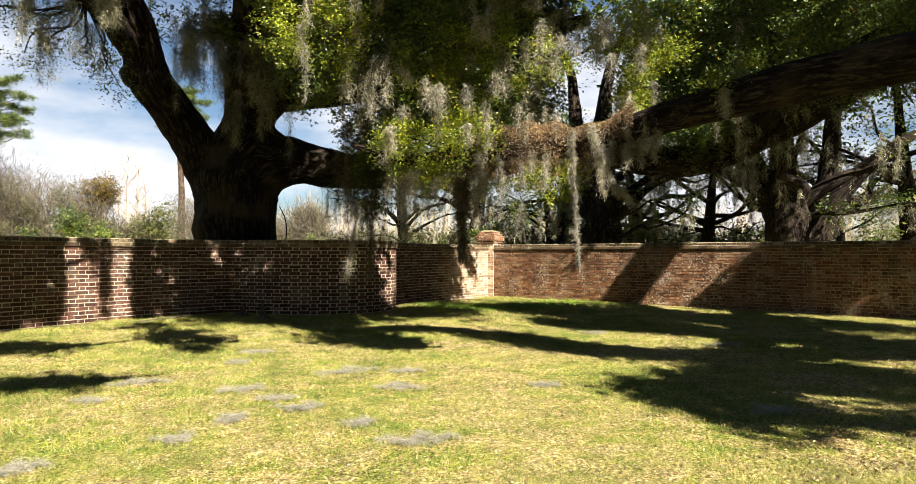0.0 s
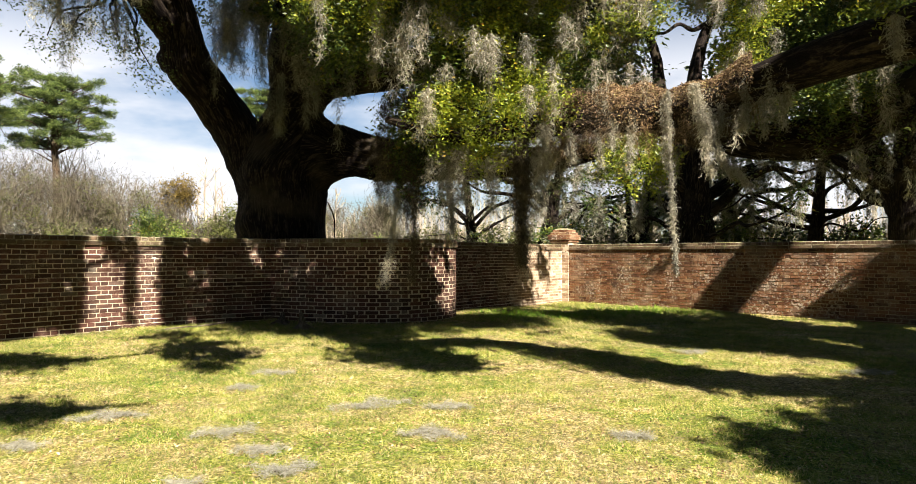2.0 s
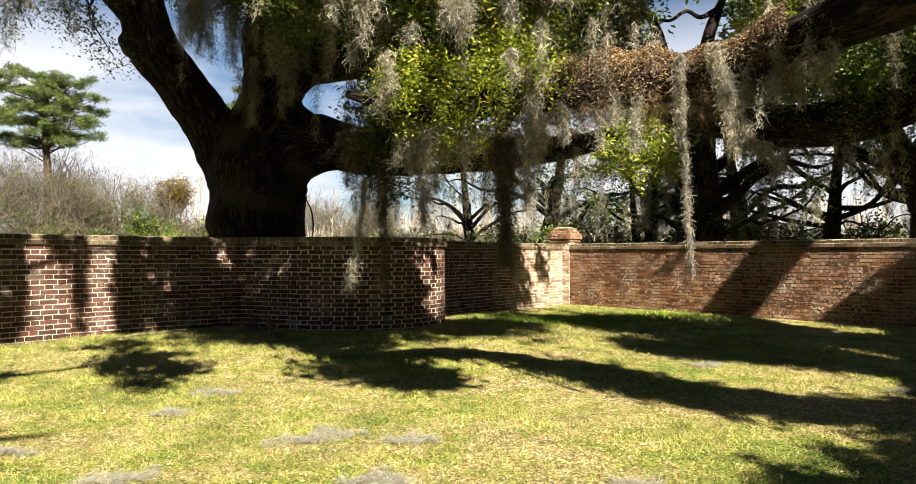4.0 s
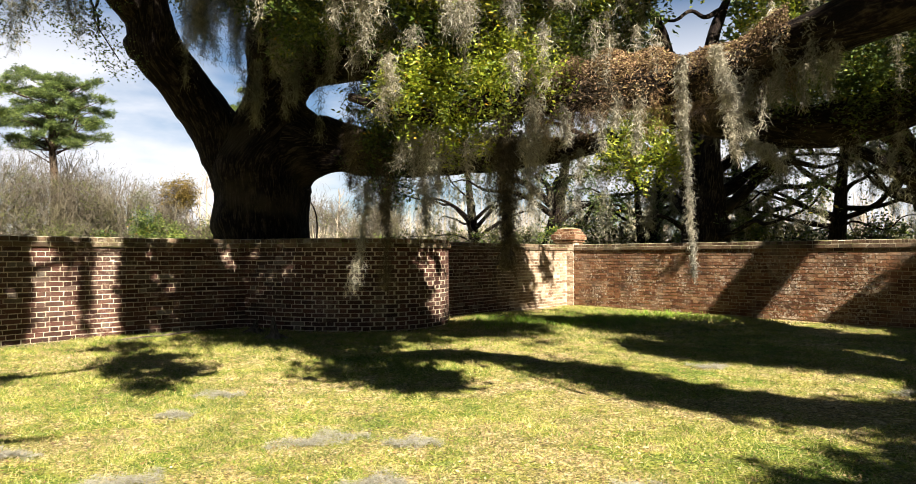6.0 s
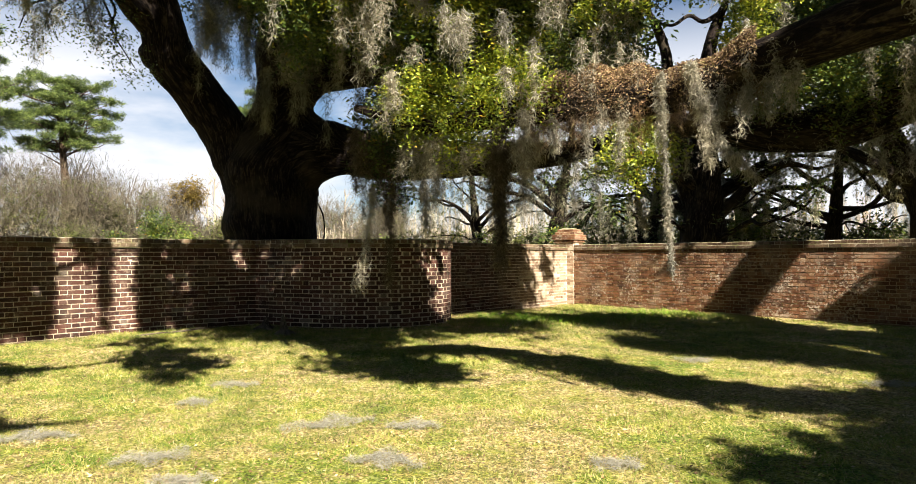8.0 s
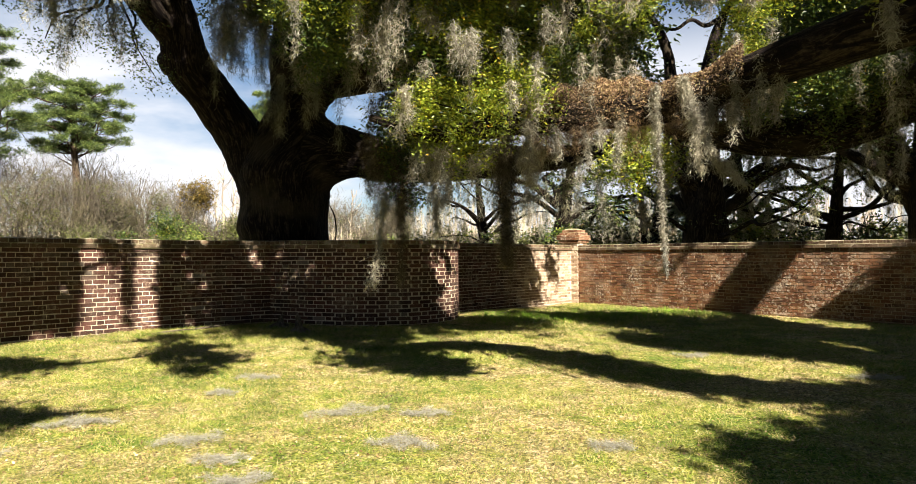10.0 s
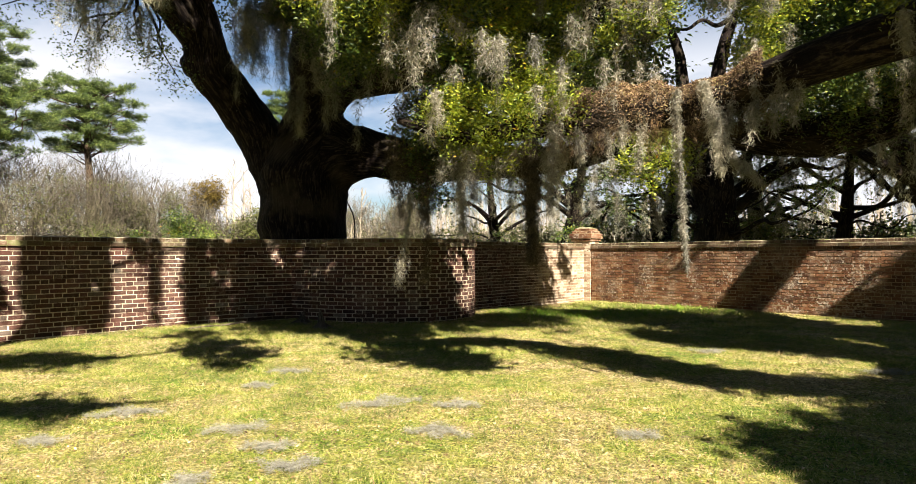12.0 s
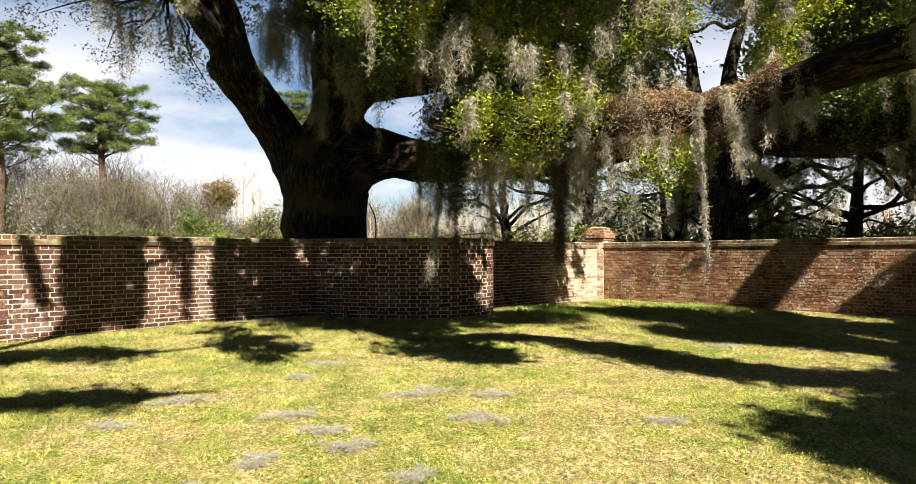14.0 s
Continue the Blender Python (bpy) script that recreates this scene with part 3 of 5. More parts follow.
def in_window(p, r=0.0):
    """Whether a clump of radius r stands in the open window in the crowns, through which the sky shows."""
    a, d = np.array([5.9, 9.95, 4.2]), np.array([0.498, 0.82, 0.283])
    v = np.array(p) - a
    far = v.dot(d) / d.dot(d)
    v = (v - d * far) * (0.8, 0.8, 1.0)
    return np.linalg.norm(v) < 0.36 + 0.035 * far + 0.6 * r


def in_vista(p):
    """Whether a place lies in the open view below the limbs, over the long wall's far part."""
    across, deep = 0.939 * p[0] - 0.344 * p[1], 0.344 * p[0] + 0.939 * p[1]
    return across > 0.43 * deep and p[2] - 1.4 < 0.25 * deep


def twigs(parent, pairs, r=0.02, mat=BARK, name="twig"):
    """Crooked twigs from one place to another."""
    for a, b in pairs:
        a, b = np.array(a, float), np.array(b, float)
        ln = np.linalg.norm(b - a)
        m1, m2 = a + (b - a) * 0.33 + RNG.normal(size=3) * 0.09 * ln, a + (b - a) * 0.66 + RNG.normal(size=3) * 0.09 * ln
        child(name, limb_mesh(name, [tube([(*a, r), (*m1, r * 0.8), (*m2, r * 0.55), (*b, r * 0.25)], 10, 6, 0.0)], mat), parent)


oak = tagged(new("live_oak"), "huge dark-trunked live oak with moss-hung limbs behind the wall", "tree")
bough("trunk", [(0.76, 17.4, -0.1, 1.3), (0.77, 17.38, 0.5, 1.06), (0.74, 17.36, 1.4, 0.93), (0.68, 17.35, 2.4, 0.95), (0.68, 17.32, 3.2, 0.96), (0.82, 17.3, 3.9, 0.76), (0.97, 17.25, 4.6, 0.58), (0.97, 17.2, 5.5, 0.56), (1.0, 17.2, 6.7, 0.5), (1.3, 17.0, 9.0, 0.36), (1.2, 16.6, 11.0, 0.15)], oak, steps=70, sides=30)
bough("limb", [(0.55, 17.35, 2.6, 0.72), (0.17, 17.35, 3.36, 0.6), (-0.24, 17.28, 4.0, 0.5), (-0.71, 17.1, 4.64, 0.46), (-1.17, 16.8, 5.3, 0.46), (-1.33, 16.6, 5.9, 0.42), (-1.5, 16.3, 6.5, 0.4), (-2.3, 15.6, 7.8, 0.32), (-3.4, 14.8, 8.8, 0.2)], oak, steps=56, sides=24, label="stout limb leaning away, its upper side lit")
bough("knob", [(-1.05, 16.85, 5.3, 0.42), (-1.35, 16.82, 5.38, 0.36), (-1.62, 16.8, 5.4, 0.28), (-1.78, 16.8, 5.42, 0.06)], oak, steps=14, sides=16)
bough("limb_collar", [(0.95, 17.25, 4.55, 0.42), (1.4, 17.12, 4.0, 0.42), (2.0, 16.95, 3.65, 0.4), (2.8, 16.55, 3.5, 0.36)], oak, steps=24, sides=18)
bough("limb", [(0.7, 17.3, 2.9, 0.75), (1.4, 17.12, 3.5, 0.7), (2.15, 16.95, 3.6, 0.52), (2.9, 16.5, 3.42, 0.46), (4.1, 15.8, 3.34, 0.38), (5.55, 15.0, 3.3, 0.28), (6.7, 14.5, 3.45, 0.18), (8.0, 13.6, 3.9, 0.08)], oak, steps=56, sides=22, label="low thick limb reaching level over the wall")
bough("limb", [(0.95, 17.2, 4.7, 0.55), (1.6, 17.05, 5.25, 0.5), (2.4, 16.6, 5.25, 0.42), (3.6, 15.75, 5.35, 0.34), (5.5, 14.0, 5.8, 0.24), (7.5, 12.5, 6.3, 0.12)], oak, steps=48, sides=18)
bough("limb", [(1.0, 17.1, 6.0, 0.4), (0.9, 15.5, 6.9, 0.32), (1.2, 13.0, 7.4, 0.24), (1.8, 10.0, 7.8, 0.14)], oak, steps=36, sides=14)
bough("limb", [(-1.5, 16.6, 5.9, 0.3), (-2.0, 15.2, 6.3, 0.22), (-2.6, 14.0, 6.2, 0.12), (-3.2, 13.4, 5.9, 0.05)], oak, steps=30, sides=12)
R_ = RNG.uniform
crown = []
for _ in range(150):
    x = R_(1.7, 7.4)
    low = 5.5 if x < 3.2 else 4.2
    crown.append((x, 16.4 - 0.5 * (x - 1.8) + R_(-1.2, 1.2), R_(low, 7.8), 0.6, 0.6, 0.42, 40, 14))
crown = [c for c in crown if c[0] < 8.6 or c[1] > 20.62 - (c[0] - 8.62) * 1.965 + 3.0]
crown += [(R_(-1.0, 9), R_(13.5, 19.5), R_(7.4, 10.5), 1.4, 1.4, 1.0, 60, 24) for _ in range(26)]
hang = [(-2.95, 15.3, 5.33), (-2.38, 15.15, 5.5), (-1.9, 15.5, 5.15), (-1.65, 15.9, 4.85), (-3.2, 14.9, 5.15), (-4.2, 14.5, 5.6), (-3.1, 14.3, 5.65), (-2.0, 14.6, 5.1), (-1.75, 14.6, 5.4), (-3.6, 14.5, 5.9), (-2.6, 14.7, 5.9)]
foliage(oak, [(*c, 0.36, 0.3, 0.34, 22, 18) for c in hang], length=0.055, width=0.028)
twigs(oak, [((-2.2, 14.9, 6.3), c) for c in hang], 0.03)
crown += [(0.1 + R_(-0.4, 0.4), 16.2, 6.3 + R_(-0.2, 0.4), 0.35, 0.5, 0.35, 22, 18) for _ in range(4)]
foliage(oak, gapped(crown), length=0.1, width=0.05)
# crown clumps added over the lawn to shade trunk and wall
over = [(1.6 + 0.5 * (i % 12) + R_(-0.3, 0.3), 7.6 + 0.95 * (i // 12) + R_(-0.4, 0.4), 7.0 + R_(-0.4, 1.5), 0.85, 0.85, 0.6, 44, 9) for i in range(84)]
over = [c for c in over if not (c[0] > 5.2 and c[1] < 9.5) and c[0] - SUN_SIDE * c[2] < 4.9]
over += [(R_(-3, 7), R_(10.5, 21), R_(10, 13), 1.6, 1.6, 0.9, 60, 12) for _ in range(36)]
over += [(0.6, 13.2, 7.4, 0.5, 0.6, 0.45, 60, 20), (0.2, 13.0, 7.9, 0.5, 0.5, 0.45, 60, 20), (0.9, 13.3, 6.9, 0.4, 0.5, 0.4, 50, 20)]
over += [(-2.4 + 0.35 * i, 10.9 + 0.1 * i, 8.4 + R_(-0.2, 0.3), 0.5, 0.6, 0.45, 56, 20) for i in range(5)]
# unseen high crown over lawn and wall, added to hold back skylight
over += [c for c in [(R_(-9, 9), R_(4, 19), R_(12, 17), 1.9, 1.9, 1.1, 70, 9) for _ in range(90)] if c[1] + SUN_BACK * c[2] > 19.5 and c[0] - SUN_SIDE * c[2] < 4.0]
foliage(oak, gapped(over), length=0.24, width=0.14, spread=0.24)

bough("vine", [(1.62, 16.4, 2.5, 0.012), (1.75, 16.38, 2.2, 0.014), (1.77, 16.36, 1.8, 0.014), (1.7, 16.36, 1.4, 0.016), (1.68, 16.36, 0.1, 0.016)], oak, steps=20, sides=6, gnarl=0.0)
near_oak = tagged(new("live_oak"), "live oak with a long low limb over the lawn", "tree")
bough("trunk", [(10.6, 3.2, -0.1, 1.2), (10.6, 3.2, 0.6, 0.95), (10.55, 3.2, 1.8, 0.85), (10.4, 3.2, 3.0, 0.9), (10.2, 3.1, 4.2, 0.7), (9.8, 2.8, 6.0, 0.5), (9.4, 2.4, 8.5, 0.3)], near_oak, steps=50, sides=24)
FERN_LIMB = [(10.3, 3.3, 2.7, 0.45), (8.4, 3.45, 3.3, 0.32), (7.2, 3.6, 3.35, 0.27), (6.27, 4.5, 3.25, 0.24), (5.83, 5.37, 3.2, 0.22), (5.49, 6.26, 3.12, 0.2), (5.06, 7.28, 2.99, 0.18), (4.69, 7.89, 2.86, 0.18), (4.12, 8.3, 2.85, 0.19), (3.6, 8.45, 2.79, 0.16), (3.0, 8.6, 2.7, 0.12), (2.5, 8.9, 2.65, 0.08), (1.9, 9.4, 2.9, 0.04)]
bough("limb", FERN_LIMB, near_oak, steps=70, sides=18, label="low limb clothed in brown fern")
SAGGING = [(10.6, 3.6, 3.6, 0.6), (10.8, 5.6, 4.6, 0.5), (9.9, 7.7, 4.5, 0.42), (9.35, 9.2, 3.75, 0.36), (8.6, 10.5, 3.2, 0.33), (7.9, 11.5, 3.25, 0.26), (7.35, 12.8, 3.65, 0.16), (6.9, 14.3, 4.4, 0.07)]
bough("limb", SAGGING, near_oak, steps=50, sides=18, label="dark sagging limb in deep shade")
bough("limb", [(10.0, 3.0, 4.8, 0.4), (9.4, 0.6, 6.4, 0.28), (8.8, -1.6, 7.2, 0.16), (8.4, -2.6, 7.4, 0.05)], near_oak, steps=40, sides=14)
bough("limb", [(10.0, 3.2, 4.6, 0.4), (9.8, 5.5, 6.4, 0.25), (9.5, 8.2, 7.0, 0.18), (9.2, 10.5, 7.2, 0.1)], near_oak, steps=40, sides=14)
bough("limb", [(10.4, 3.1, 4.0, 0.4), (12.6, 3.8, 6.2, 0.3), (14.2, 4.6, 7.2, 0.2), (15.6, 3.2, 7.6, 0.1)], near_oak, steps=30, sides=12)
bough("limb", [(10.3, 3.2, 4.2, 0.5), (12.2, 6.5, 7.0, 0.38), (14.0, 10.0, 8.8, 0.26), (15.5, 13.5, 9.8, 0.12)], near_oak, steps=40, sides=14)
# leafy sprays at the limb's end
front = [(2.38, 8.9, 3.0), (2.3, 8.95, 2.88), (2.96, 8.55, 3.0), (3.04, 8.45, 2.7), (2.7, 8.8, 2.64), (3.27, 8.5, 3.1), (3.4, 8.3, 2.85), (2.86, 8.75, 2.45), (2.56, 8.95, 3.12), (2.76, 8.6, 2.82), (3.2, 8.6, 3.25), (2.45, 8.95, 2.72), (2.6, 8.7, 2.9)]
front = [(*c, R_(0.17, 0.27), R_(0.18, 0.28), R_(0.16, 0.26), 40, 30) for c in front]
foliage(near_oak, front, SUNLIT_LEAF, 0.043, 0.019, "leafy_spray", 0.09)
twigs(near_oak, [((3.3, 8.5, 2.7), c[:3]) for c in front], 0.016)
green = [(6.75, 12.9, 3.5, 0.5, 0.35, 0.3, 56, 24), (7.1, 12.8, 3.1, 0.4, 0.35, 0.35, 56, 24), (6.5, 13.0, 3.05, 0.4, 0.35, 0.3, 40, 24), (6.85, 12.9, 2.7, 0.3, 0.3, 0.25, 26, 24)]
foliage(oak, green, SUNLIT_LEAF, 0.07, 0.034, "leafy_spray")
twigs(oak, [((6.7, 14.5, 3.45), c[:3]) for c in green], 0.03)
upper = []
for _ in range(128):
    x = R_(0.9, 5.3)
    upper.append((x, 9.6 - 0.2 * x + R_(-0.7, 1.1), R_(3.35 if x > 1.9 else 3.7, 5.4), 0.3, 0.3, 0.26, 26, 26))
upper = [c for c in upper if c[0] < 3.5 or R_(0, 1) < 0.45]
upper += [(R_(7.6, 11.6), R_(8.4, 13), R_(3.2, 6.6), 0.5, 0.5, 0.42, 30, 24) for _ in range(85)]
upper = [c for c in upper if c[1] + SUN_BACK * c[2] < 16.3 or c[0] < 5.6]
foliage(near_oak, gapped([c for c in upper if not in_vista(c)]), OAK_LEAF, 0.055, 0.026)
# leaves about the sagging limb, in deep shade
sag = [(R_(7.6, 9.4), R_(9.4, 11.6), R_(3.5, 4.7), 0.34, 0.34, 0.28, 26, 20) for _ in range(46)]
sag = [c for c in sag if not in_vista(c)]
foliage(near_oak, gapped(sag), OAK_LEAF, 0.055, 0.026)
# a dim, leafy and mossy mass hanging behind the sprays
dim = [(R_(2.15, 2.75), R_(10.4, 11.2), R_(2.1, 3.5), 0.17, 0.2, 0.24, 22, 22) for _ in range(14)]
foliage(near_oak, dim, OAK_LEAF, 0.055, 0.026)
twigs(near_oak, [((2.5, 9.0, 2.65), (2.45, 10.8, 3.3))], 0.02)
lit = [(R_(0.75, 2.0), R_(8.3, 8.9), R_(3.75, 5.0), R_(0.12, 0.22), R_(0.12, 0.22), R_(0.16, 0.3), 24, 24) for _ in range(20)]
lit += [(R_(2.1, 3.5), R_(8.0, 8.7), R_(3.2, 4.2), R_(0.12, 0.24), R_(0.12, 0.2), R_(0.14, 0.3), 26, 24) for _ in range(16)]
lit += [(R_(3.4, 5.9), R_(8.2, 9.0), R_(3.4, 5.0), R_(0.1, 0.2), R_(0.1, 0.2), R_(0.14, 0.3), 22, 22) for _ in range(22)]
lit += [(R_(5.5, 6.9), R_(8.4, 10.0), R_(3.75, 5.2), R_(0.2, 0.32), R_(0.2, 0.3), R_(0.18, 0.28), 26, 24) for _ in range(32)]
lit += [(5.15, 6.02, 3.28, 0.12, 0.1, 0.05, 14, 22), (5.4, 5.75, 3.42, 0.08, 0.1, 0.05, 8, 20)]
foliage(near_oak, gapped(lit), SUNLIT_LEAF, 0.046, 0.02, "leafy_spray", 0.08)


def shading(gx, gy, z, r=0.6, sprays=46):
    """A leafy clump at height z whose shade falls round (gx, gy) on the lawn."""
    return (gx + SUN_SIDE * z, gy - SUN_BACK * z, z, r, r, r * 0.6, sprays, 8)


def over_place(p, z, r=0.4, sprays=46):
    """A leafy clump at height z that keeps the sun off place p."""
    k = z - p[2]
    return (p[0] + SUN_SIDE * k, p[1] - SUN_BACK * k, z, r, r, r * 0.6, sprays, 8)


# leafy clumps added overhead, out of view, to cast the wanted shade
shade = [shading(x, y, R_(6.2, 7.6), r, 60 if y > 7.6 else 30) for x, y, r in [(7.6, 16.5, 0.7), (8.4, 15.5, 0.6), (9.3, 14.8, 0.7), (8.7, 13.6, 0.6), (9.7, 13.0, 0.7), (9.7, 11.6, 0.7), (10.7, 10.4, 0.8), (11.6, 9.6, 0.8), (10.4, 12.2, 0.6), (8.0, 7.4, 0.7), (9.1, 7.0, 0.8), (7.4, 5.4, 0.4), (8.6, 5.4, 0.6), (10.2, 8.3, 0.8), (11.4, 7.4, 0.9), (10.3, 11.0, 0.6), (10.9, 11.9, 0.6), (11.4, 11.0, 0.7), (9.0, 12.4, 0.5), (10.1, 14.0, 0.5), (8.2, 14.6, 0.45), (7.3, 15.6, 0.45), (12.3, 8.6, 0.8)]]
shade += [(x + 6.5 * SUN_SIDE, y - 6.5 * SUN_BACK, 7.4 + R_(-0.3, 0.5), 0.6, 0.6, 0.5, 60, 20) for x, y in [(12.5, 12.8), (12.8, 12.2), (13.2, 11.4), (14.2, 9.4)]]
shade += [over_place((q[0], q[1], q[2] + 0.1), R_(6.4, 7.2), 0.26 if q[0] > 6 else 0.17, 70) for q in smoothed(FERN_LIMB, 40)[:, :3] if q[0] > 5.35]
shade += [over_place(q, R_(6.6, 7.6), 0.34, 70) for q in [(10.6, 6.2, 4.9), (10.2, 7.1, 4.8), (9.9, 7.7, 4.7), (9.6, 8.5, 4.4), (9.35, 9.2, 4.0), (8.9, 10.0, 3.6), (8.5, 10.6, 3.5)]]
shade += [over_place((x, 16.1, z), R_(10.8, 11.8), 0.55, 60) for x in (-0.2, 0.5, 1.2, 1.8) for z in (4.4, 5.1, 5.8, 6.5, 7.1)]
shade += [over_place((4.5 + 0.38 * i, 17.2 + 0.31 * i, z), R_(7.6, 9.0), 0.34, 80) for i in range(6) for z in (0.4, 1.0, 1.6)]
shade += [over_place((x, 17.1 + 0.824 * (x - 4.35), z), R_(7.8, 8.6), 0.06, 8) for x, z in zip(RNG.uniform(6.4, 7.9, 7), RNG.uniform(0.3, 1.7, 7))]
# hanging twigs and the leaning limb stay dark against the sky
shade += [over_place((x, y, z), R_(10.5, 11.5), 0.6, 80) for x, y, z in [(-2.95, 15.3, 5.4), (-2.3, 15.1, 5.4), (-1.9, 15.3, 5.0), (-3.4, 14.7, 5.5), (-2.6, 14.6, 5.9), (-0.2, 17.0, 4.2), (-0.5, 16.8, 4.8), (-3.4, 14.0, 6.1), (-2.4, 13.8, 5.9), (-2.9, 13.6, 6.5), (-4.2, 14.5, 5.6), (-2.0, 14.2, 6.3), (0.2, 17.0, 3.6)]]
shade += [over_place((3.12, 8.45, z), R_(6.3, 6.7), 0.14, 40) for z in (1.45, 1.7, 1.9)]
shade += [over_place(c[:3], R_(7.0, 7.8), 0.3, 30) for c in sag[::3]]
# an unseen layer of clumps leaves the upper sprays only scattered sun
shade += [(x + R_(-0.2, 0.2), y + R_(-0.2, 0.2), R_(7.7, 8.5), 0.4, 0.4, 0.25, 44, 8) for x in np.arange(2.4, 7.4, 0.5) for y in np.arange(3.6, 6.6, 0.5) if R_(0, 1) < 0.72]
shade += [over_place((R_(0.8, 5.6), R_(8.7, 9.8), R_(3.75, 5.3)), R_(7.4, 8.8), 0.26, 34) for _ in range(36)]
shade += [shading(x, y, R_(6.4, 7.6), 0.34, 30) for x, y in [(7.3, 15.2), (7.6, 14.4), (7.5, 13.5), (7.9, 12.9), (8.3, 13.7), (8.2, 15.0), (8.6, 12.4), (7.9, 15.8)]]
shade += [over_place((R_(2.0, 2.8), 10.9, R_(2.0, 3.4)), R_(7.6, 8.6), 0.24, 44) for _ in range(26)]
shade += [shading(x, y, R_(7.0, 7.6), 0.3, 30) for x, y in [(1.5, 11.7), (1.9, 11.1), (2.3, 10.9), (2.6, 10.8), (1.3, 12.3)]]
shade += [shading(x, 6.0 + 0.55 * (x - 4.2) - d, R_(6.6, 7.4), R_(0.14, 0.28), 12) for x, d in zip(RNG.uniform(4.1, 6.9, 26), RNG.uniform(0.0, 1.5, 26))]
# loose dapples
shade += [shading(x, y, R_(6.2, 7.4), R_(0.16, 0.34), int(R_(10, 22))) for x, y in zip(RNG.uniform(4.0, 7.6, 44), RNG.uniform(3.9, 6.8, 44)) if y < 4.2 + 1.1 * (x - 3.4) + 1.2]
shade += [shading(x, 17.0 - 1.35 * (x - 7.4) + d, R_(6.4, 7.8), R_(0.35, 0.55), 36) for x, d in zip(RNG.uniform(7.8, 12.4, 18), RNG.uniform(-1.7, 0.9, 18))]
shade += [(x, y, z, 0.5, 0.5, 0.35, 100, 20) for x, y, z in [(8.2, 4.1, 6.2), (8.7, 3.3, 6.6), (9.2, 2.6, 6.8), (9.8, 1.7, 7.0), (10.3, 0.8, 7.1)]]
# big clumps added high up only to darken the trees behind
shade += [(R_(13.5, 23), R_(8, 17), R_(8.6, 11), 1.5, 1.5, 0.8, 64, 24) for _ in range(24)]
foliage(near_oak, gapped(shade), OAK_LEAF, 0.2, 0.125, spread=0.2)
thick = smoothed(FERN_LIMB, 200)
thick = thick[(thick[:, 0] > 6.2) & (thick[:, 0] < 8.4)]
thick = thick[RNG.integers(0, len(thick), 46)]
thick = [(q[0] + R_(1.0, 2.4), q[1] + R_(2.0, 3.5), q[2] + R_(0.4, 1.6), 0.3, 0.3, 0.24, 26, 20) for q in thick]
foliage(near_oak, thick, OAK_LEAF, 0.055, 0.026)
hairy = smoothed(SAGGING[1:6], 200)
hairy = hairy[RNG.integers(0, len(hairy), 110)]
hairy = [((q[0] + R_(-0.4, 0.4), q[1] + R_(-0.4, 0.4), q[2] + q[3] * R_(-0.9, 1.0)), R_(0.15, 0.55), 0.06, 60, (0, 0)) for q in hairy]
child("limb_moss", mesh_np("limb_moss", *joined([moss_set(*q, width=0.005) for q in hairy]), MOSS), near_oak, "dim grey moss on the shaded limb", "stuff")
# brown resurrection fern along the limb's back
fl = smoothed(FERN_LIMB, 400)
fl = fl[(fl[:, 1] > 7.36) & (fl[:, 0] > 3.4)]
pick = fl[RNG.integers(0, len(fl), 30000)]
ang = RNG.normal(0, 0.85, len(pick))
along = unit(np.gradient(fl[:, :3], axis=0)).mean(axis=0)
sidev = unit(np.cross(along, (0, 0, 1)))
fp = pick[:, :3] + (sidev * np.sin(ang)[:, None] + np.array([0, 0, 1.0]) * np.cos(ang)[:, None]) * (pick[:, 3:4] + RNG.uniform(0, 0.085, (len(pick), 1)) * (1 + 0.5 * np.sin(pick[:, 1:2] * 7) + 0.4 * np.sin(pick[:, 0:1] * 19)))
child("fern", mesh_np("fern", *leaf_set(fp, 0.028, 0.012, 0.5, 0.3), FERN), near_oak, "curled brown resurrection fern")
fringe = fl[RNG.integers(0, len(fl), 150)]
fringe = [((q[0] + R_(-0.12, 0.12), q[1] + R_(-0.12, 0.12), q[2] + R_(-0.05, 0.14)), R_(0.12, 0.42), 0.03, 70, (R_(-0.04, 0.04), 0)) for q in fringe]
child("fern_fringe", mesh_np("fern_fringe", *joined([moss_set(*q, width=0.004) for q in fringe]), FERN), near_oak, "brown wiry fringe hanging off the limb", "stuff")


# a third oak, unseen, added at the lawn's side to shade its edge
side_oak = tagged(new("live_oak"), "unseen live oak whose limbs shade the lawn's edge", "tree")
bough("trunk", [(-9.5, 0.5, -0.1, 1.1), (-9.5, 0.5, 0.8, 0.85), (-9.4, 0.5, 2.4, 0.8), (-9.2, 0.5, 4.2, 0.7), (-9.0, 0.6, 6.5, 0.45), (-8.8, 0.8, 9.0, 0.2)], side_oak, steps=40, sides=22)
bough("limb", [(-9.2, 0.5, 4.0, 0.4), (-6.5, 0.2, 6.0, 0.3), (-3.0, -0.1, 6.8, 0.2), (0.2, -0.2, 7.1, 0.1), (1.4, -0.1, 7.1, 0.03)], side_oak, steps=40, sides=12)
bough("limb", [(-9.2, 0.7, 4.6, 0.4), (-5.5, 2.0, 6.6, 0.28), (-2.0, 2.5, 7.1, 0.16), (0.0, 2.3, 7.2, 0.07), (1.3, 3.3, 7.2, 0.03)], side_oak, steps=40, sides=12)
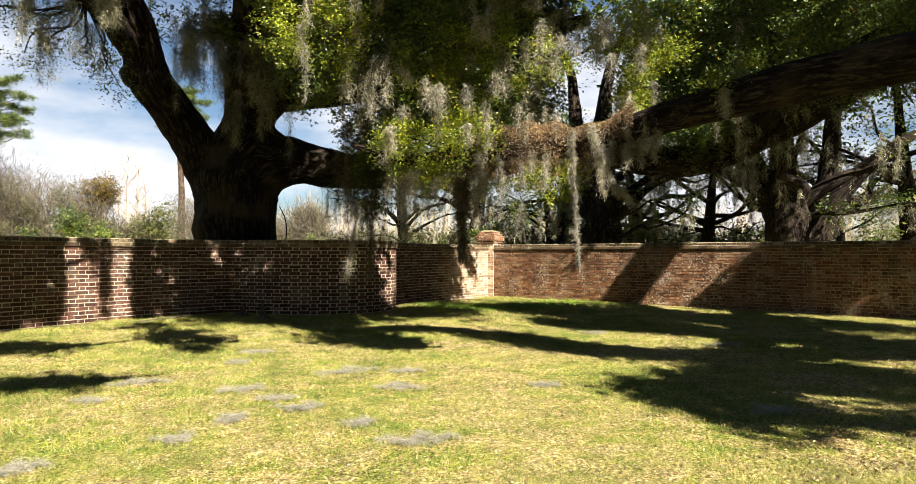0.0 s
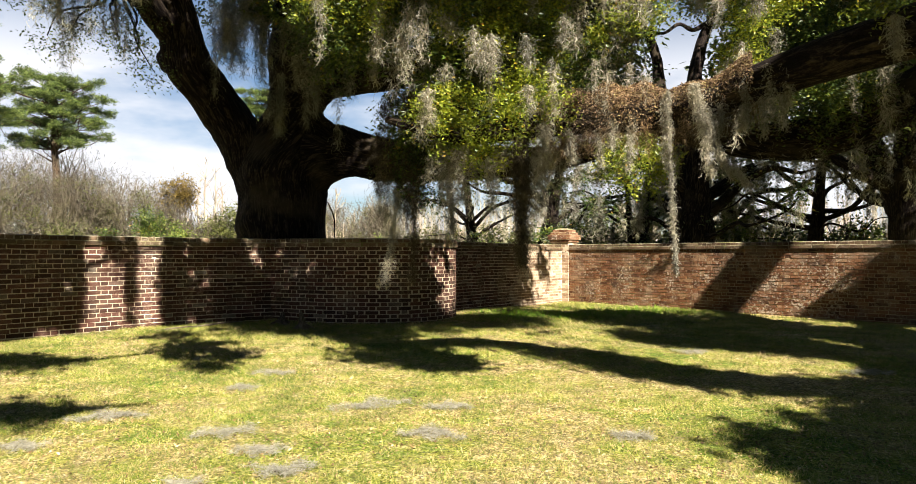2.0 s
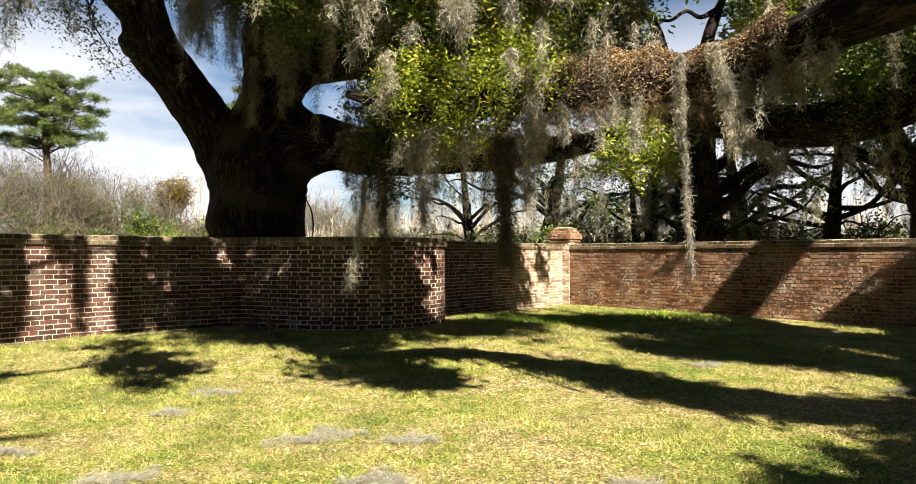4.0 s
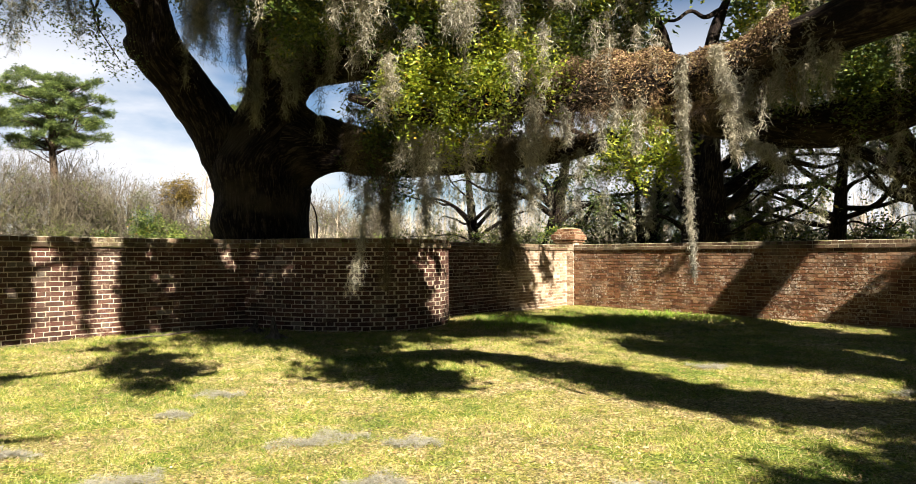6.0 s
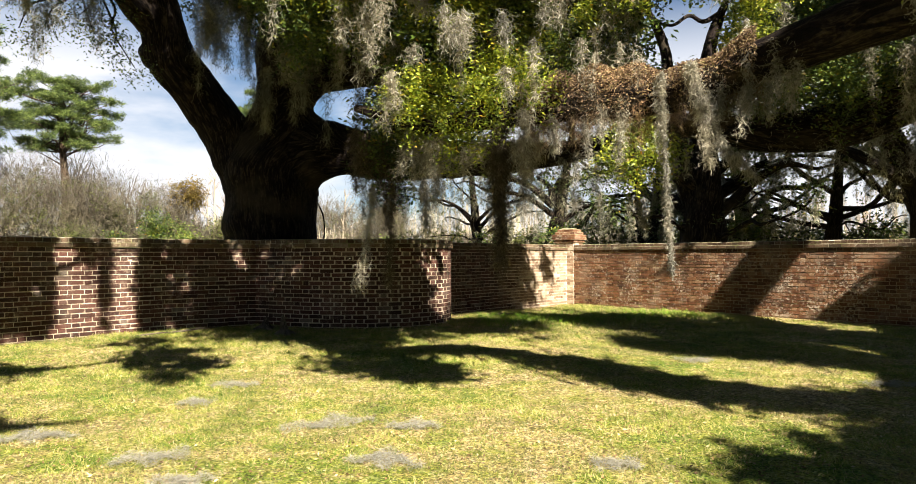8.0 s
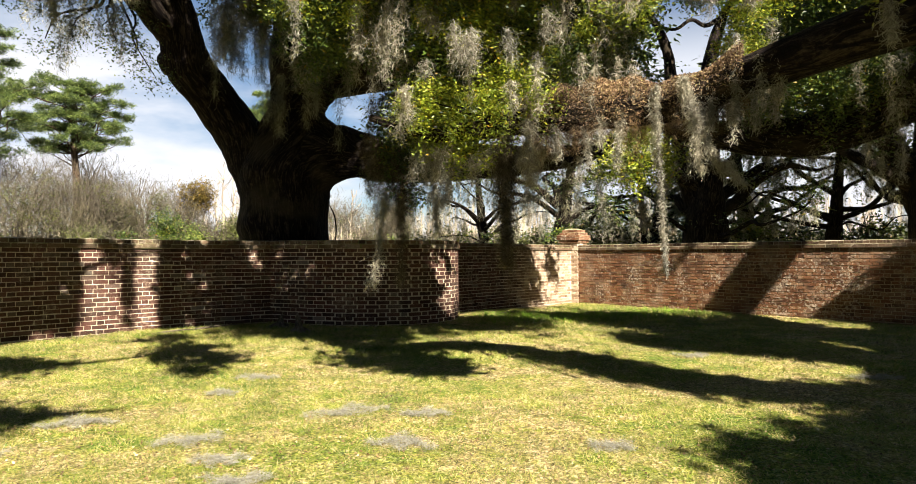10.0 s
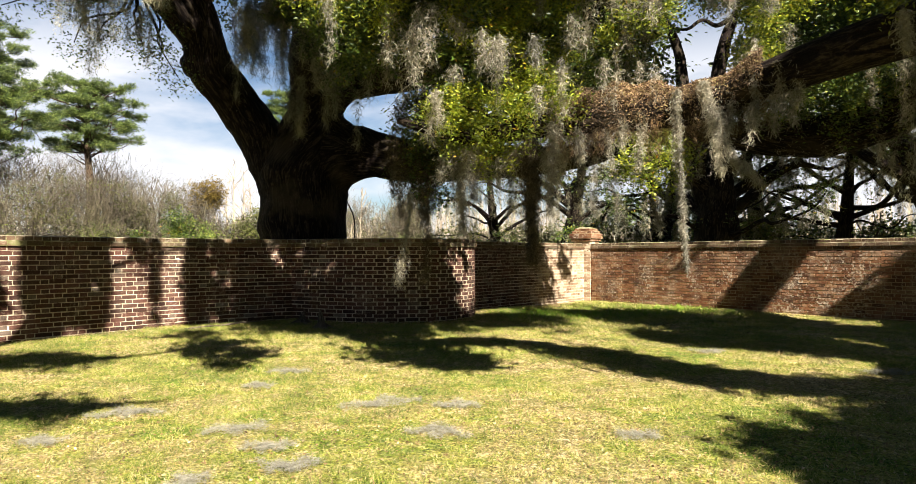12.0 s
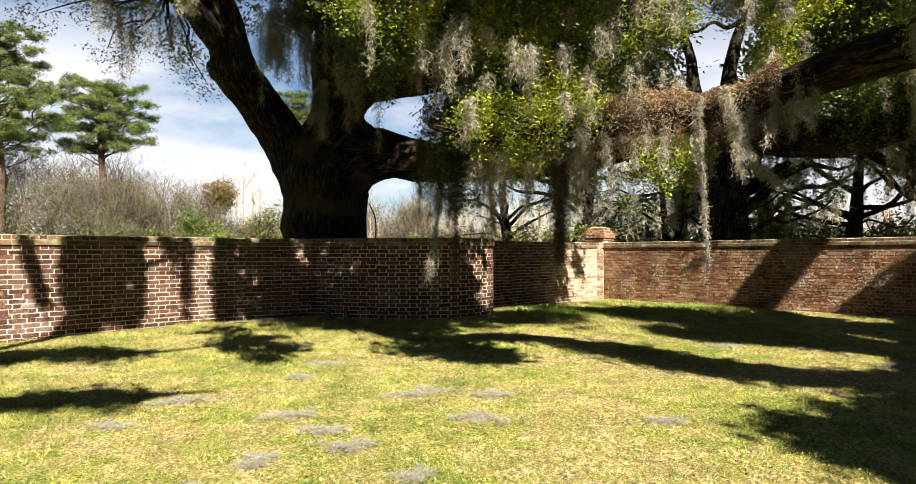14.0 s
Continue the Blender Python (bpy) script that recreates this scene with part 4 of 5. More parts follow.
bough("limb", [(-2.2, 2.5, 7.08, 0.1), (-1.6, 3.8, 7.4, 0.1), (-1.3, 5.2, 7.35, 0.08), (-1.1, 6.2, 7.1, 0.05), (0.0, 7.3, 7.3, 0.03), (0.9, 7.8, 7.3, 0.015)], side_oak, steps=40, sides=12)


def wall_y(x):
    """The lawn face of the west wall."""
    return float(np.interp(x, LEFT_LINE[:, 0], LEFT_LINE[:, 1])) - 0.2


def curtain(x0, x1, z0, z1, step=0.12, r=0.07, loss=0.08):
    """Small leafy clumps that together keep the sun off a stretch of the west wall."""
    return [over_place((x + R_(-0.02, 0.02), wall_y(x), z), R_(6.9, 7.2), r, 14) for x in np.arange(x0 + r, x1 - r + 0.01, step) for z in np.arange(z0, z1, step) if R_(0, 1) > loss]


# unseen clumps that cast a broad column, a ragged patch and a hanging strand of shade on the wall
fine = curtain(-3.32, -2.3, 0.5, 1.75) + curtain(-3.28, -2.9, 0.15, 0.5) + curtain(-2.8, -2.34, 0.3, 0.5)
fine += curtain(-1.28, -0.86, 0.1, 1.72) + curtain(-0.86, -0.5, 1.24, 1.72) + curtain(-0.86, -0.5, 0.68, 0.78) + curtain(-0.48, -0.2, 0.3, 1.72)
fine += curtain(-2.12, -1.86, 1.35, 1.75, loss=0.35) + curtain(-1.76, -1.67, 0.35, 1.75, 0.1, 0.02, 0.4)
fine += [over_place((-3.72 + 0.28 * (1.5 - z), wall_y(-3.7), z), 7.0, 0.02, 8) for z in np.arange(0.75, 1.6, 0.06)] + curtain(-5.6, -3.95, 0.2, 1.75, 0.2, 0.13)
foliage(side_oak, fine, OAK_LEAF, 0.09, 0.055, spread=0.045)
side_leaves = []
side_leaves += [shading(0.1, 11.5, 7.2, 0.24, 26), shading(-0.15, 10.75, 7.2, 0.13, 12), (1.35, 3.3, 7.2, 0.4, 0.6, 0.3, 46, 11), (0.7, 4.6, 7.2, 0.35, 0.4, 0.3, 26, 11), (0.0, -0.1, 7.1, 0.8, 0.18, 0.2, 40, 11), (-1.4, -0.3, 6.9, 0.7, 0.25, 0.2, 40, 11), (-0.5, 2.3, 7.2, 0.6, 0.3, 0.25, 46, 11), (-1.8, 2.4, 7.1, 0.6, 0.35, 0.25, 40, 11)]
side_leaves += [shading(x, y, R_(6.9, 7.3), r, n) for x, y, r, n in [(-3.6, 11.3, 0.3, 26), (-3.2, 11.5, 0.28, 26), (-2.8, 11.6, 0.26, 24), (-2.4, 11.7, 0.2, 18), (-2.9, 8.4, 0.24, 22), (-2.5, 8.5, 0.22, 20), (-2.0, 8.45, 0.2, 18), (-1.5, 8.5, 0.18, 14), (-1.1, 8.55, 0.14, 10), (-0.6, 11.7, 0.18, 9), (-0.3, 11.2, 0.2, 8), (0.05, 10.8, 0.14, 6), (0.0, 11.8, 0.2, 8), (-0.7, 12.4, 0.2, 10)]]
side_leaves += [(R_(-14, -7), R_(-5, 7), R_(6.5, 10), 1.3, 1.3, 0.8, 60, 14) for _ in range(16)]
side_moss = [((-0.5 + dx, 7.1, 7.3), d, 0.025, 60, (0, 0)) for dx, d in ((0, 0.5), (0.15, 0.9), (0.3, 0.6), (-0.16, 0.3))]
child("moss_beards", mesh_np("moss_beards", *joined([moss_set(*q, width=0.014, length=1.6) for q in side_moss]), MOSS), side_oak, "grey hanging Spanish moss", "stuff")
twigs(side_oak, [((-1.1, 6.2, 7.1), (-0.2, 7.1, 7.32))], 0.03)
foliage(side_oak, side_leaves, OAK_LEAF, 0.17, 0.1, spread=0.14)


# ---- hanging moss ----
def moss(name, label, beards, group="", kind="", mat=MOSS, width=0.006, length=1.0):
    sets = [moss_set(*b, width=width, length=length, curl=0.026 * length) for b in beards]
    return tagged(new(name, mesh_np(name, *joined(sets), mat)), label, "moss", group, kind)


for x, y, z, d in [(6.3, 13.4, 3.0, 0.9), (7.45, 13.1, 3.3, 1.0), (7.1, 13.4, 2.6, 0.7), (6.0, 13.6, 3.2, 1.0)]:
    moss("spanish_moss", "grey-green beard of Spanish moss on the oak's outer twigs", [((x, y, z), d, 0.12, 420, (R_(-0.1, 0.1), 0))], "moss beards on the outer twigs", width=0.007, length=1.4)
GM = "moss beards on the low limb"
moss("spanish_moss", "long pale grey beard of Spanish moss reaching below the wall top", [((4.43, 7.8, 3.0), 1.78, 0.022, 2000, (0.08, 0.0)), ((4.4, 7.85, 2.95), 0.7, 0.03, 400, (0.03, 0.0))], GM, length=0.45)
moss("spanish_moss", "grey beard of Spanish moss swept sideways off the limb", [((4.56, 7.55, 3.02), 0.84, 0.055, 2000, (0.32, -0.1)), ((4.62, 7.5, 2.7), 0.55, 0.05, 600, (0.05, -0.05)), ((4.88, 7.4, 2.24), 0.2, 0.05, 420, (0.2, 0.0))], GM, length=0.7)
for x, y, z, d in [(4.2, 8.1, 2.88, 0.62), (3.92, 8.3, 2.88, 0.58), (3.62, 8.35, 2.8, 0.45), (4.05, 8.2, 2.85, 0.35), (4.75, 7.6, 2.95, 0.38), (5.0, 7.05, 3.1, 0.45), (5.1, 6.95, 3.12, 0.4), (4.9, 7.25, 3.05, 0.5), (5.02, 7.2, 3.1, 0.6), (4.96, 7.38, 3.08, 0.5), (5.12, 7.05, 3.1, 0.55), (4.82, 7.5, 3.0, 0.45), (5.24, 5.98, 3.2, 0.3)]:
    moss("spanish_moss", "short grey beard of Spanish moss on the fern-clad limb", [((x, y, z), d, 0.05, 420, (R_(-0.05, 0.05), 0))], GM, length=0.7)
SPRAY_MOSS = [(2.52, 9.0, 2.6, 0.95, 0.045, 1000), (2.66, 8.95, 2.6, 0.6, 0.04, 600), (2.4, 9.0, 2.75, 0.45, 0.03, 350), (3.5, 8.9, 2.6, 0.8, 0.035, 500), (3.3, 8.2, 2.72, 0.6, 0.035, 500)]
SPRAY_MOSS += [(x, 9.0 - 0.2 * (x - 2) + R_(-0.35, 0.2), R_(2.35, 2.62), R_(0.16, 0.42), R_(0.02, 0.045), 200) for x in np.arange(2.35, 3.75, 0.1)]
SPRAY_MOSS += [(R_(1.95, 3.6), R_(8.0, 8.4), R_(2.9, 3.7), R_(0.2, 0.5), R_(0.02, 0.035), 160) for _ in range(9)]
for x, y, z, d, r, n in SPRAY_MOSS:
    moss("spanish_moss", "thick grey beard of Spanish moss among leafy sprays", [((x, y, z), d, r, n, (R_(-0.06, 0.06), 0))], "moss beards among the sprays")
# these hang in shade, which their dark colour carries
moss("spanish_moss", "dark brown column of shaded Spanish moss hanging below the wall top", [((3.14, 8.45, 2.62), 1.3, 0.1, 4200, (0.02, 0))], "moss beards among the sprays", mat=SHADED_MOSS, width=0.006)
moss("spanish_moss", "thin beard of Spanish moss with a pale tip", [((2.14, 10.26, 2.2), 1.15, 0.028, 700, (-0.16, 0))], "moss beards before the wall")
moss("spanish_moss", "thin dim beard of Spanish moss before the wall", [((2.36, 10.22, 2.3), 1.25, 0.036, 900, (-0.03, 0))], "moss beards before the wall", mat=SHADED_MOSS)
moss("moss_curtain", "dark curtain of shaded Spanish moss hanging behind the sprays", [((R_(2.0, 2.75), R_(10.4, 11.2), R_(2.5, 3.7)), R_(0.7, 1.5), R_(0.06, 0.11), 520, (0, 0)) for _ in range(16)], kind="stuff", mat=SHADED_MOSS, width=0.006)
beards = [((R_(1.6, 6.0), 9.2 + R_(-0.7, 0.9), R_(3.5, 5.2)), R_(0.25, 0.6), 0.07, 110, (0, 0)) for _ in range(36)]
beards += [((R_(0.9, 2.0), R_(8.3, 9.0), R_(3.8, 5.0)), R_(0.4, 0.9), 0.045, 120, (0, 0)) for _ in range(14)]
beards += [((R_(3.4, 6.2), 8.9 + R_(-0.8, 0.9), R_(3.3, 5.2)), R_(0.3, 0.8), R_(0.04, 0.08), 120, (R_(-0.05, 0.05), 0)) for _ in range(26)]
beards += [((R_(1.8, 5.9), 8.4 + R_(-0.6, 0.4), R_(3.2, 4.9)), R_(0.1, 0.4), R_(0.02, 0.05), 80, (R_(-0.05, 0.05), 0)) for _ in range(75)]
beards += [((R_(7.6, 11.2), R_(8.5, 12.5), R_(3.2, 5.6)), R_(0.4, 1.0), 0.09, 240, (0, 0)) for _ in range(40)]
beards = [b for b in beards if not in_vista((b[0][0], b[0][1], b[0][2] - b[1])) and not in_window(b[0], 0.1) and not in_window((b[0][0], b[0][1], b[0][2] - b[1] * 0.6), 0.1)]
beards = [b for b in beards if b[0][0] < 7 or b[0][1] + SUN_BACK * b[0][2] < 16.8]
moss("moss_curtain", "curtain of grey Spanish moss hanging from the near crown", beards, kind="stuff")
beards = [((2.6 + 0.35 * i + R_(-0.2, 0.2), 16.4 - 0.21 * i, 3.2 - 0.0 * i), R_(0.4, 1.2), 0.13, 300, (0, 0)) for i in range(0, 16, 2)]
beards += [((R_(1.8, 8), R_(13, 16.5), R_(4.9, 6.8)), R_(0.4, 1.0), 0.14, 260, (0, 0)) for _ in range(36)]
beards = [b for b in beards if not in_window(b[0], 0.2)]
beards += [((R_(-0.7, 0.45), R_(15.8, 16.4), R_(5.9, 7.2)), R_(0.6, 1.4), R_(0.05, 0.11), 240, (0, 0)) for _ in range(26)]
beards += [((R_(0.3, 1.9), R_(15.9, 16.3), R_(4.7, 7.2)), R_(0.5, 1.3), R_(0.06, 0.12), 220, (0, 0)) for _ in range(34)]
beards += [((R_(-3.4, -1.4), R_(13.3, 15.5), R_(5.3, 6.6)), R_(0.4, 1.0), 0.045, 140, (0, 0)) for _ in range(28)]
moss("moss_curtain", "dim grey Spanish moss hanging from the great oak", beards, kind="stuff", mat=FAR_MOSS, width=0.009, length=1.6)


# ---- trees beyond the wall ----
def far_oak(x, y, h, lean, seed, label, leaf=OAK_LEAF, r=0.5, dense=1.0, group="oaks beyond the wall", low=3, limbs=()):
    rng = random.Random(seed)
    tree = tagged(new("oak_tree"), label, "tree", group)
    z0 = float(ground_z(x, y)) - 0.1
    fork = h * 0.24
    bough("trunk", [(x, y, z0, r * 1.3), (x + lean * 0.2, y, z0 + fork * 0.4, r), (x + lean * 0.6, y, z0 + fork, r * 0.85), (x + lean, y, z0 + h * 0.55, r * 0.45), (x + lean * 1.4, y, z0 + h * 0.95, 0.06)], tree, steps=24, sides=12)
    for line in limbs:
        bough("limb", line, tree, steps=24, sides=10, gnarl=0.16)
    clumps, beards = [], []
    for k in range(7 + low):
        # the last few limbs start low, sag and writhe
        drooping = k >= 7
        a = k * 2.4 + rng.random()
        ln, rise = h * rng.uniform(0.35, 0.55), h * rng.uniform(0.05, 0.3)
        s = fork * rng.uniform(1.15, 1.9)
        if drooping:
            ln, rise, s = h * rng.uniform(0.28, 0.5), h * rng.uniform(-0.02, 0.1), fork * rng.uniform(0.75, 1.15)
        bx, by, bz = x + lean * 0.6, y, z0 + s
        thick = r * (0.13 if drooping else 0.28)
        line = [(bx, by, bz, thick)]
        for f, q in ((0.25, 0.85), (0.5, 0.6), (0.75, 0.42), (1.0, 0.26)):
            sway, dip = rng.uniform(-0.13, 0.13) * ln, rng.uniform(-0.09, 0.09) * ln
            line.append((bx + math.cos(a) * ln * f - math.sin(a) * sway, by + math.sin(a) * ln * f + math.cos(a) * sway, bz + rise * f ** 0.7 + dip, thick * q))
        line.append((line[-1][0] + math.cos(a) * 0.5, line[-1][1] + math.sin(a) * 0.5, line[-1][2] + rng.uniform(-0.4, 0.5), 0.02))
        bough("limb", line, tree, steps=22, sides=8, gnarl=0.2)
        for q in smoothed(line, 13)[3:]:
            if rng.random() < 0.6:
                beards.append(((q[0], q[1], q[2] - q[3] * 0.4), rng.uniform(0.25, 0.9), 0.09, 70, (0, 0)))
            if drooping and rng.random() < 0.5:
                clumps.append((q[0], q[1], q[2] + 0.12, 0.34, 0.34, 0.24, 7, 14))
        for j in range(3):
            c = line[2 + j]
            wide = 0.6 if drooping else 1.0
            if not drooping or j == 2:
                clumps.append((c[0], c[1], c[2] + (0.25 if drooping else 0.7), wide, wide, wide * 0.75, int((10 if drooping else 17) * dense), 14))
            if rng.random() < 0.7:
                beards.append(((c[0] + rng.uniform(-0.8, 0.8), c[1] + rng.uniform(-0.8, 0.8), c[2] + rng.uniform(-0.1, 0.5)), rng.uniform(0.4, 1.4), 0.12, 110, (0, 0)))
    clumps += [(x + lean + rng.uniform(-2.6, 2.6), y + rng.uniform(-2.6, 2.6), z0 + h * rng.uniform(0.6, 0.9), 1.6, 1.6, 1.0, int(50 * dense), 16) for _ in range(5)]
    beards = [b for b in beards if not in_window(b[0], 0.3)]
    foliage(tree, gapped(clumps), leaf, 0.12, 0.062, spread=0.24)
    if x > 12:
        high = [(x + rng.uniform(-3.8, 3.8), y + rng.uniform(-3.8, 3.8), rng.uniform(7.4, 11.5), 1.7, 1.7, 1.0, 46, 12) for _ in range(13)]
        foliage(tree, gapped([c for c in high if c[1] > 20.62 - (c[0] - 8.62) * 1.965 + 3.2]), leaf, 0.24, 0.14, spread=0.3)
    child("moss_beards", mesh_np("moss_beards", *joined([moss_set(*b, width=0.014, length=1.8, curl=0.04) for b in beards]), FAR_MOSS), tree, "grey hanging Spanish moss", "stuff")
    return tree


far_oak(13.1, 21.3, 8.5, 0.3, 3, "dark-trunked live oak hung with moss behind the wall", r=0.8, dense=0.5, limbs=[
    [(13.2, 21.5, 3.0, 0.5), (12.7, 21.9, 5.5, 0.3), (12.54, 22, 6.9, 0.2), (12.46, 22, 7.74, 0.17), (12.16, 22, 8.5, 0.14), (11.7, 22, 9.2, 0.08)],
    [(13.2, 21.5, 3.0, 0.5), (13.5, 21.9, 5.5, 0.32), (13.8, 22, 7.1, 0.24), (13.98, 22, 8.0, 0.2), (14.25, 22, 8.8, 0.16), (14.8, 22, 10.0, 0.08)],
    [(14.3, 22, 9.1, 0.09), (13.7, 21.9, 8.8, 0.07), (13.2, 21.9, 8.95, 0.06), (12.6, 21.9, 8.6, 0.05), (11.8, 21.9, 8.75, 0.03)]])
ACROSS = np.array([0.69, -0.72, 0.0])


def fork(*steps):
    """A limb in the plane of the forked oak: rows of metres to the side, height, radius."""
    return [(17.7 + ACROSS[0] * u, 17.0 + ACROSS[1] * u, z, q) for u, z, q in steps]


far_oak(17.7, 17.0, 8.5, -0.5, 4, "forked live oak hung with moss behind the wall", r=0.85, dense=0.4, low=1, limbs=[
    fork((-0.1, 1.8, 0.6), (-0.7, 3.2, 0.42), (-1.3, 4.6, 0.3), (-1.9, 6.4, 0.2), (-2.2, 8.2, 0.1)),
    fork((-0.2, 2.2, 0.35), (-0.35, 3.6, 0.24), (-0.5, 5.2, 0.2), (-0.7, 7.5, 0.1)),
    fork((0.3, 1.6, 0.5), (1.0, 2.9, 0.36), (1.7, 3.8, 0.26), (2.6, 4.6, 0.18), (3.6, 5.2, 0.1)),
    fork((0.5, 2.2, 0.3), (0.9, 4.0, 0.26), (1.1, 6.0, 0.2), (1.5, 8.0, 0.1))])
far_oak(9.6, 26.5, 7.5, 1.2, 5, "leaning live oak hung with moss behind the wall", r=0.4, dense=0.4)
far_oak(18.5, 25.5, 8.0, -1.2, 6, "leaning live oak hung with moss behind the wall", r=0.45, dense=0.4)
far_oak(16.9, 20.6, 7.5, 0.6, 11, "crooked moss-hung live oak behind the wall", r=0.3, dense=0.5)
far_oak(18.6, 19.0, 8.0, 0.3, 12, "moss-veiled live oak behind the wall", r=0.3, dense=0.2, low=1)
far_oak(14.0, 26.0, 6.5, -0.5, 13, "slender moss-hung oak behind the wall", r=0.22, dense=0.4)
far_oak(8.6, 29.3, 7.0, -0.6, 7, "small moss-hung oak beyond the wall", r=0.3, leaf=DULL_LEAF, dense=0.25)
far_oak(23.5, 21.0, 9.0, 0.5, 8, "live oak hung with moss far along the wall", r=0.5, dense=0.25, low=1)
far_oak(15.0, 28.5, 8.5, 0.8, 9, "moss-hung live oak in the shade behind the wall", r=0.45, dense=0.4)
far_oak(21.5, 15.5, 8.5, -1.0, 10, "moss-hung live oak close behind the wall", r=0.4, dense=0.25, low=1)


def pine(x, y, h, low, wide, seed, label, puffs=60):
    """A pine with a bare lower trunk, crooked level limbs and a rounded, broken crown of needle puffs from height low up."""
    rng = random.Random(seed)
    tree = tagged(new("pine_tree"), label, "tree", "pines")
    z0 = float(ground_z(x, y)) - 0.1
    bough("trunk", [(x, y, z0, 0.36), (x + 0.15, y, z0 + h * 0.4, 0.28), (x - 0.12, y, z0 + h * 0.7, 0.18), (x + 0.1, y, z0 + h * 0.96, 0.05)], tree, PINE_BARK, 24, 10, 0.06)
    mid, half = (low + h) / 2, (h - low) / 2
    pts, branches = [], []
    for k in range(puffs):
        # evenly over the crown's egg-shaped outside, more of them above
        u = 1 - 2 * (k + 0.5) / puffs
        u = u * 0.9 + 0.1
        a = k * 2.39996 + rng.uniform(-0.35, 0.35)
        q = rng.uniform(0.55, 1.04) if k % 3 else rng.uniform(0.25, 0.6)
        ring = (1 - min(1.0, abs(u)) ** 2.4) ** 0.5 * (1.0 if u > -0.45 else 0.8)
        c = np.array([x + math.cos(a) * ring * wide * q, y + math.sin(a) * ring * wide * q, z0 + mid + u * half * (0.35 + 0.65 * q)])
        foot = np.array([x, y, max(z0 + low * 0.9, c[2] - rng.uniform(0.25, 0.6) * math.hypot(c[0] - x, c[1] - y))])
        branches.append((foot, c))
        size = rng.uniform(0.5, 0.95)
        for j in range(3):
            e = c + np.array([rng.uniform(-0.6, 0.6), rng.uniform(-0.6, 0.6), rng.uniform(-0.12, 0.2)]) * size
            pts.append(clump_points(e, (size * 0.75, size * 0.75, size * 0.24), 13, 22, 0.12))
    twigs(tree, branches, 0.055, PINE_BARK, "branch")
    child("needles", mesh_np("needles", *leaf_set(np.vstack(pts), 0.24, 0.035, -0.25, 0.15), PINE_LEAF), tree)
    return tree


pine(-15.2, 55.8, 14.4, 7.9, 3.5, 1, "tall green pine with a broad rounded crown", 70)
pine(-18.6, 47.5, 15.4, 5.8, 3.7, 2, "tall green pine at the edge of the field", 84)
pine(-2.2, 70.0, 17.2, 12.0, 2.6, 3, "distant green pine behind the great oak's fork", 40)


def bush(x, y, rx, h, mat, label, seed, name="shrub", sprays=160, leaf=0.16, lift=0.0):
    rng = random.Random(seed)
    thing = tagged(new(name), label, "shrub" if name == "shrub" else "tree", "field-edge growth")
    z0 = float(ground_z(x, y))
    tops = []
    for _ in range(12):
        a, q = rng.uniform(0, 6.28), rng.uniform(0.2, 0.9)
        tops.append(((x, y, z0 - 0.05), (x + math.cos(a) * rx * q, y + math.sin(a) * rx * q, z0 + h * rng.uniform(0.55, 0.95))))
    twigs(thing, tops, 0.05, TWIG, "stem")
    clumps = [(x + rng.uniform(-0.6, 0.6) * rx, y + rng.uniform(-0.6, 0.6) * rx, z0 + lift + (h - lift) * rng.uniform(0.25, 0.8), rx * 0.45, rx * 0.45, (h - lift) * 0.22, sprays // 7, 16) for _ in range(9)]
    foliage(thing, clumps, mat, leaf, leaf * 0.5, spread=0.25)
    return thing


bush(-6.0, 49.6, 0.9, 3.7, SHRUB_LEAF, "bright green evergreen shrub at the field edge", 1)
bush(-8.1, 50.0, 1.3, 4.5, OAK_LEAF, "green shrub at the field edge", 2)
bush(-3.1, 46.0, 1.5, 4.6, DULL_LEAF, "olive-green rounded shrub at the field edge", 3)
bush(4.7, 37.7, 2.0, 2.2, SHRUB_LEAF, "low yellow-green shrub behind the wall", 4)
bush(12.5, 33.0, 2.0, 2.6, SHRUB_LEAF, "dark green shrub behind the wall", 5)
bush(22.0, 31.0, 2.2, 3.0, SHRUB_LEAF, "green shrub behind the wall", 6)
bush(22.0, 24.5, 1.6, 2.7, OAK_LEAF, "dark green shrub in the shade behind the wall", 8)
bush(20.0, 19.2, 1.2, 2.5, OAK_LEAF, "dark green shrub in the shade behind the wall", 11)
bush(15.6, 22.6, 1.4, 3.0, DULL_LEAF, "sunlit olive shrub behind the long wall", 13)
bush(19.2, 21.6, 1.6, 3.1, DULL_LEAF, "sunlit olive shrub behind the long wall", 14)
bush(24.0, 17.5, 2.2, 3.0, SHRUB_LEAF, "sunlit yellow-green shrub behind the long wall", 15)
bush(11.3, 24.6, 1.2, 2.5, DULL_LEAF, "olive shrub close behind the corner", 16)
bush(-17.5, 46.5, 1.5, 2.4, SHRUB_LEAF, "low green shrub at the field edge", 17)
bush(-12.2, 49.0, 1.6, 3.4, DULL_LEAF, "olive shrub before the thicket", 18)
bush(-10.2, 49.6, 1.2, 3.2, OAK_LEAF, "dark green shrub before the thicket", 19)
bush(10.6, 31.0, 1.6, 2.7, DULL_LEAF, "dull olive shrub behind the wall", 12)
bush(-8.0, 61.2, 2.1, 7.6, RUST_LEAF, "rusty-topped small tree at the wood's edge", 7, "small_tree", sprays=260, lift=4.4)


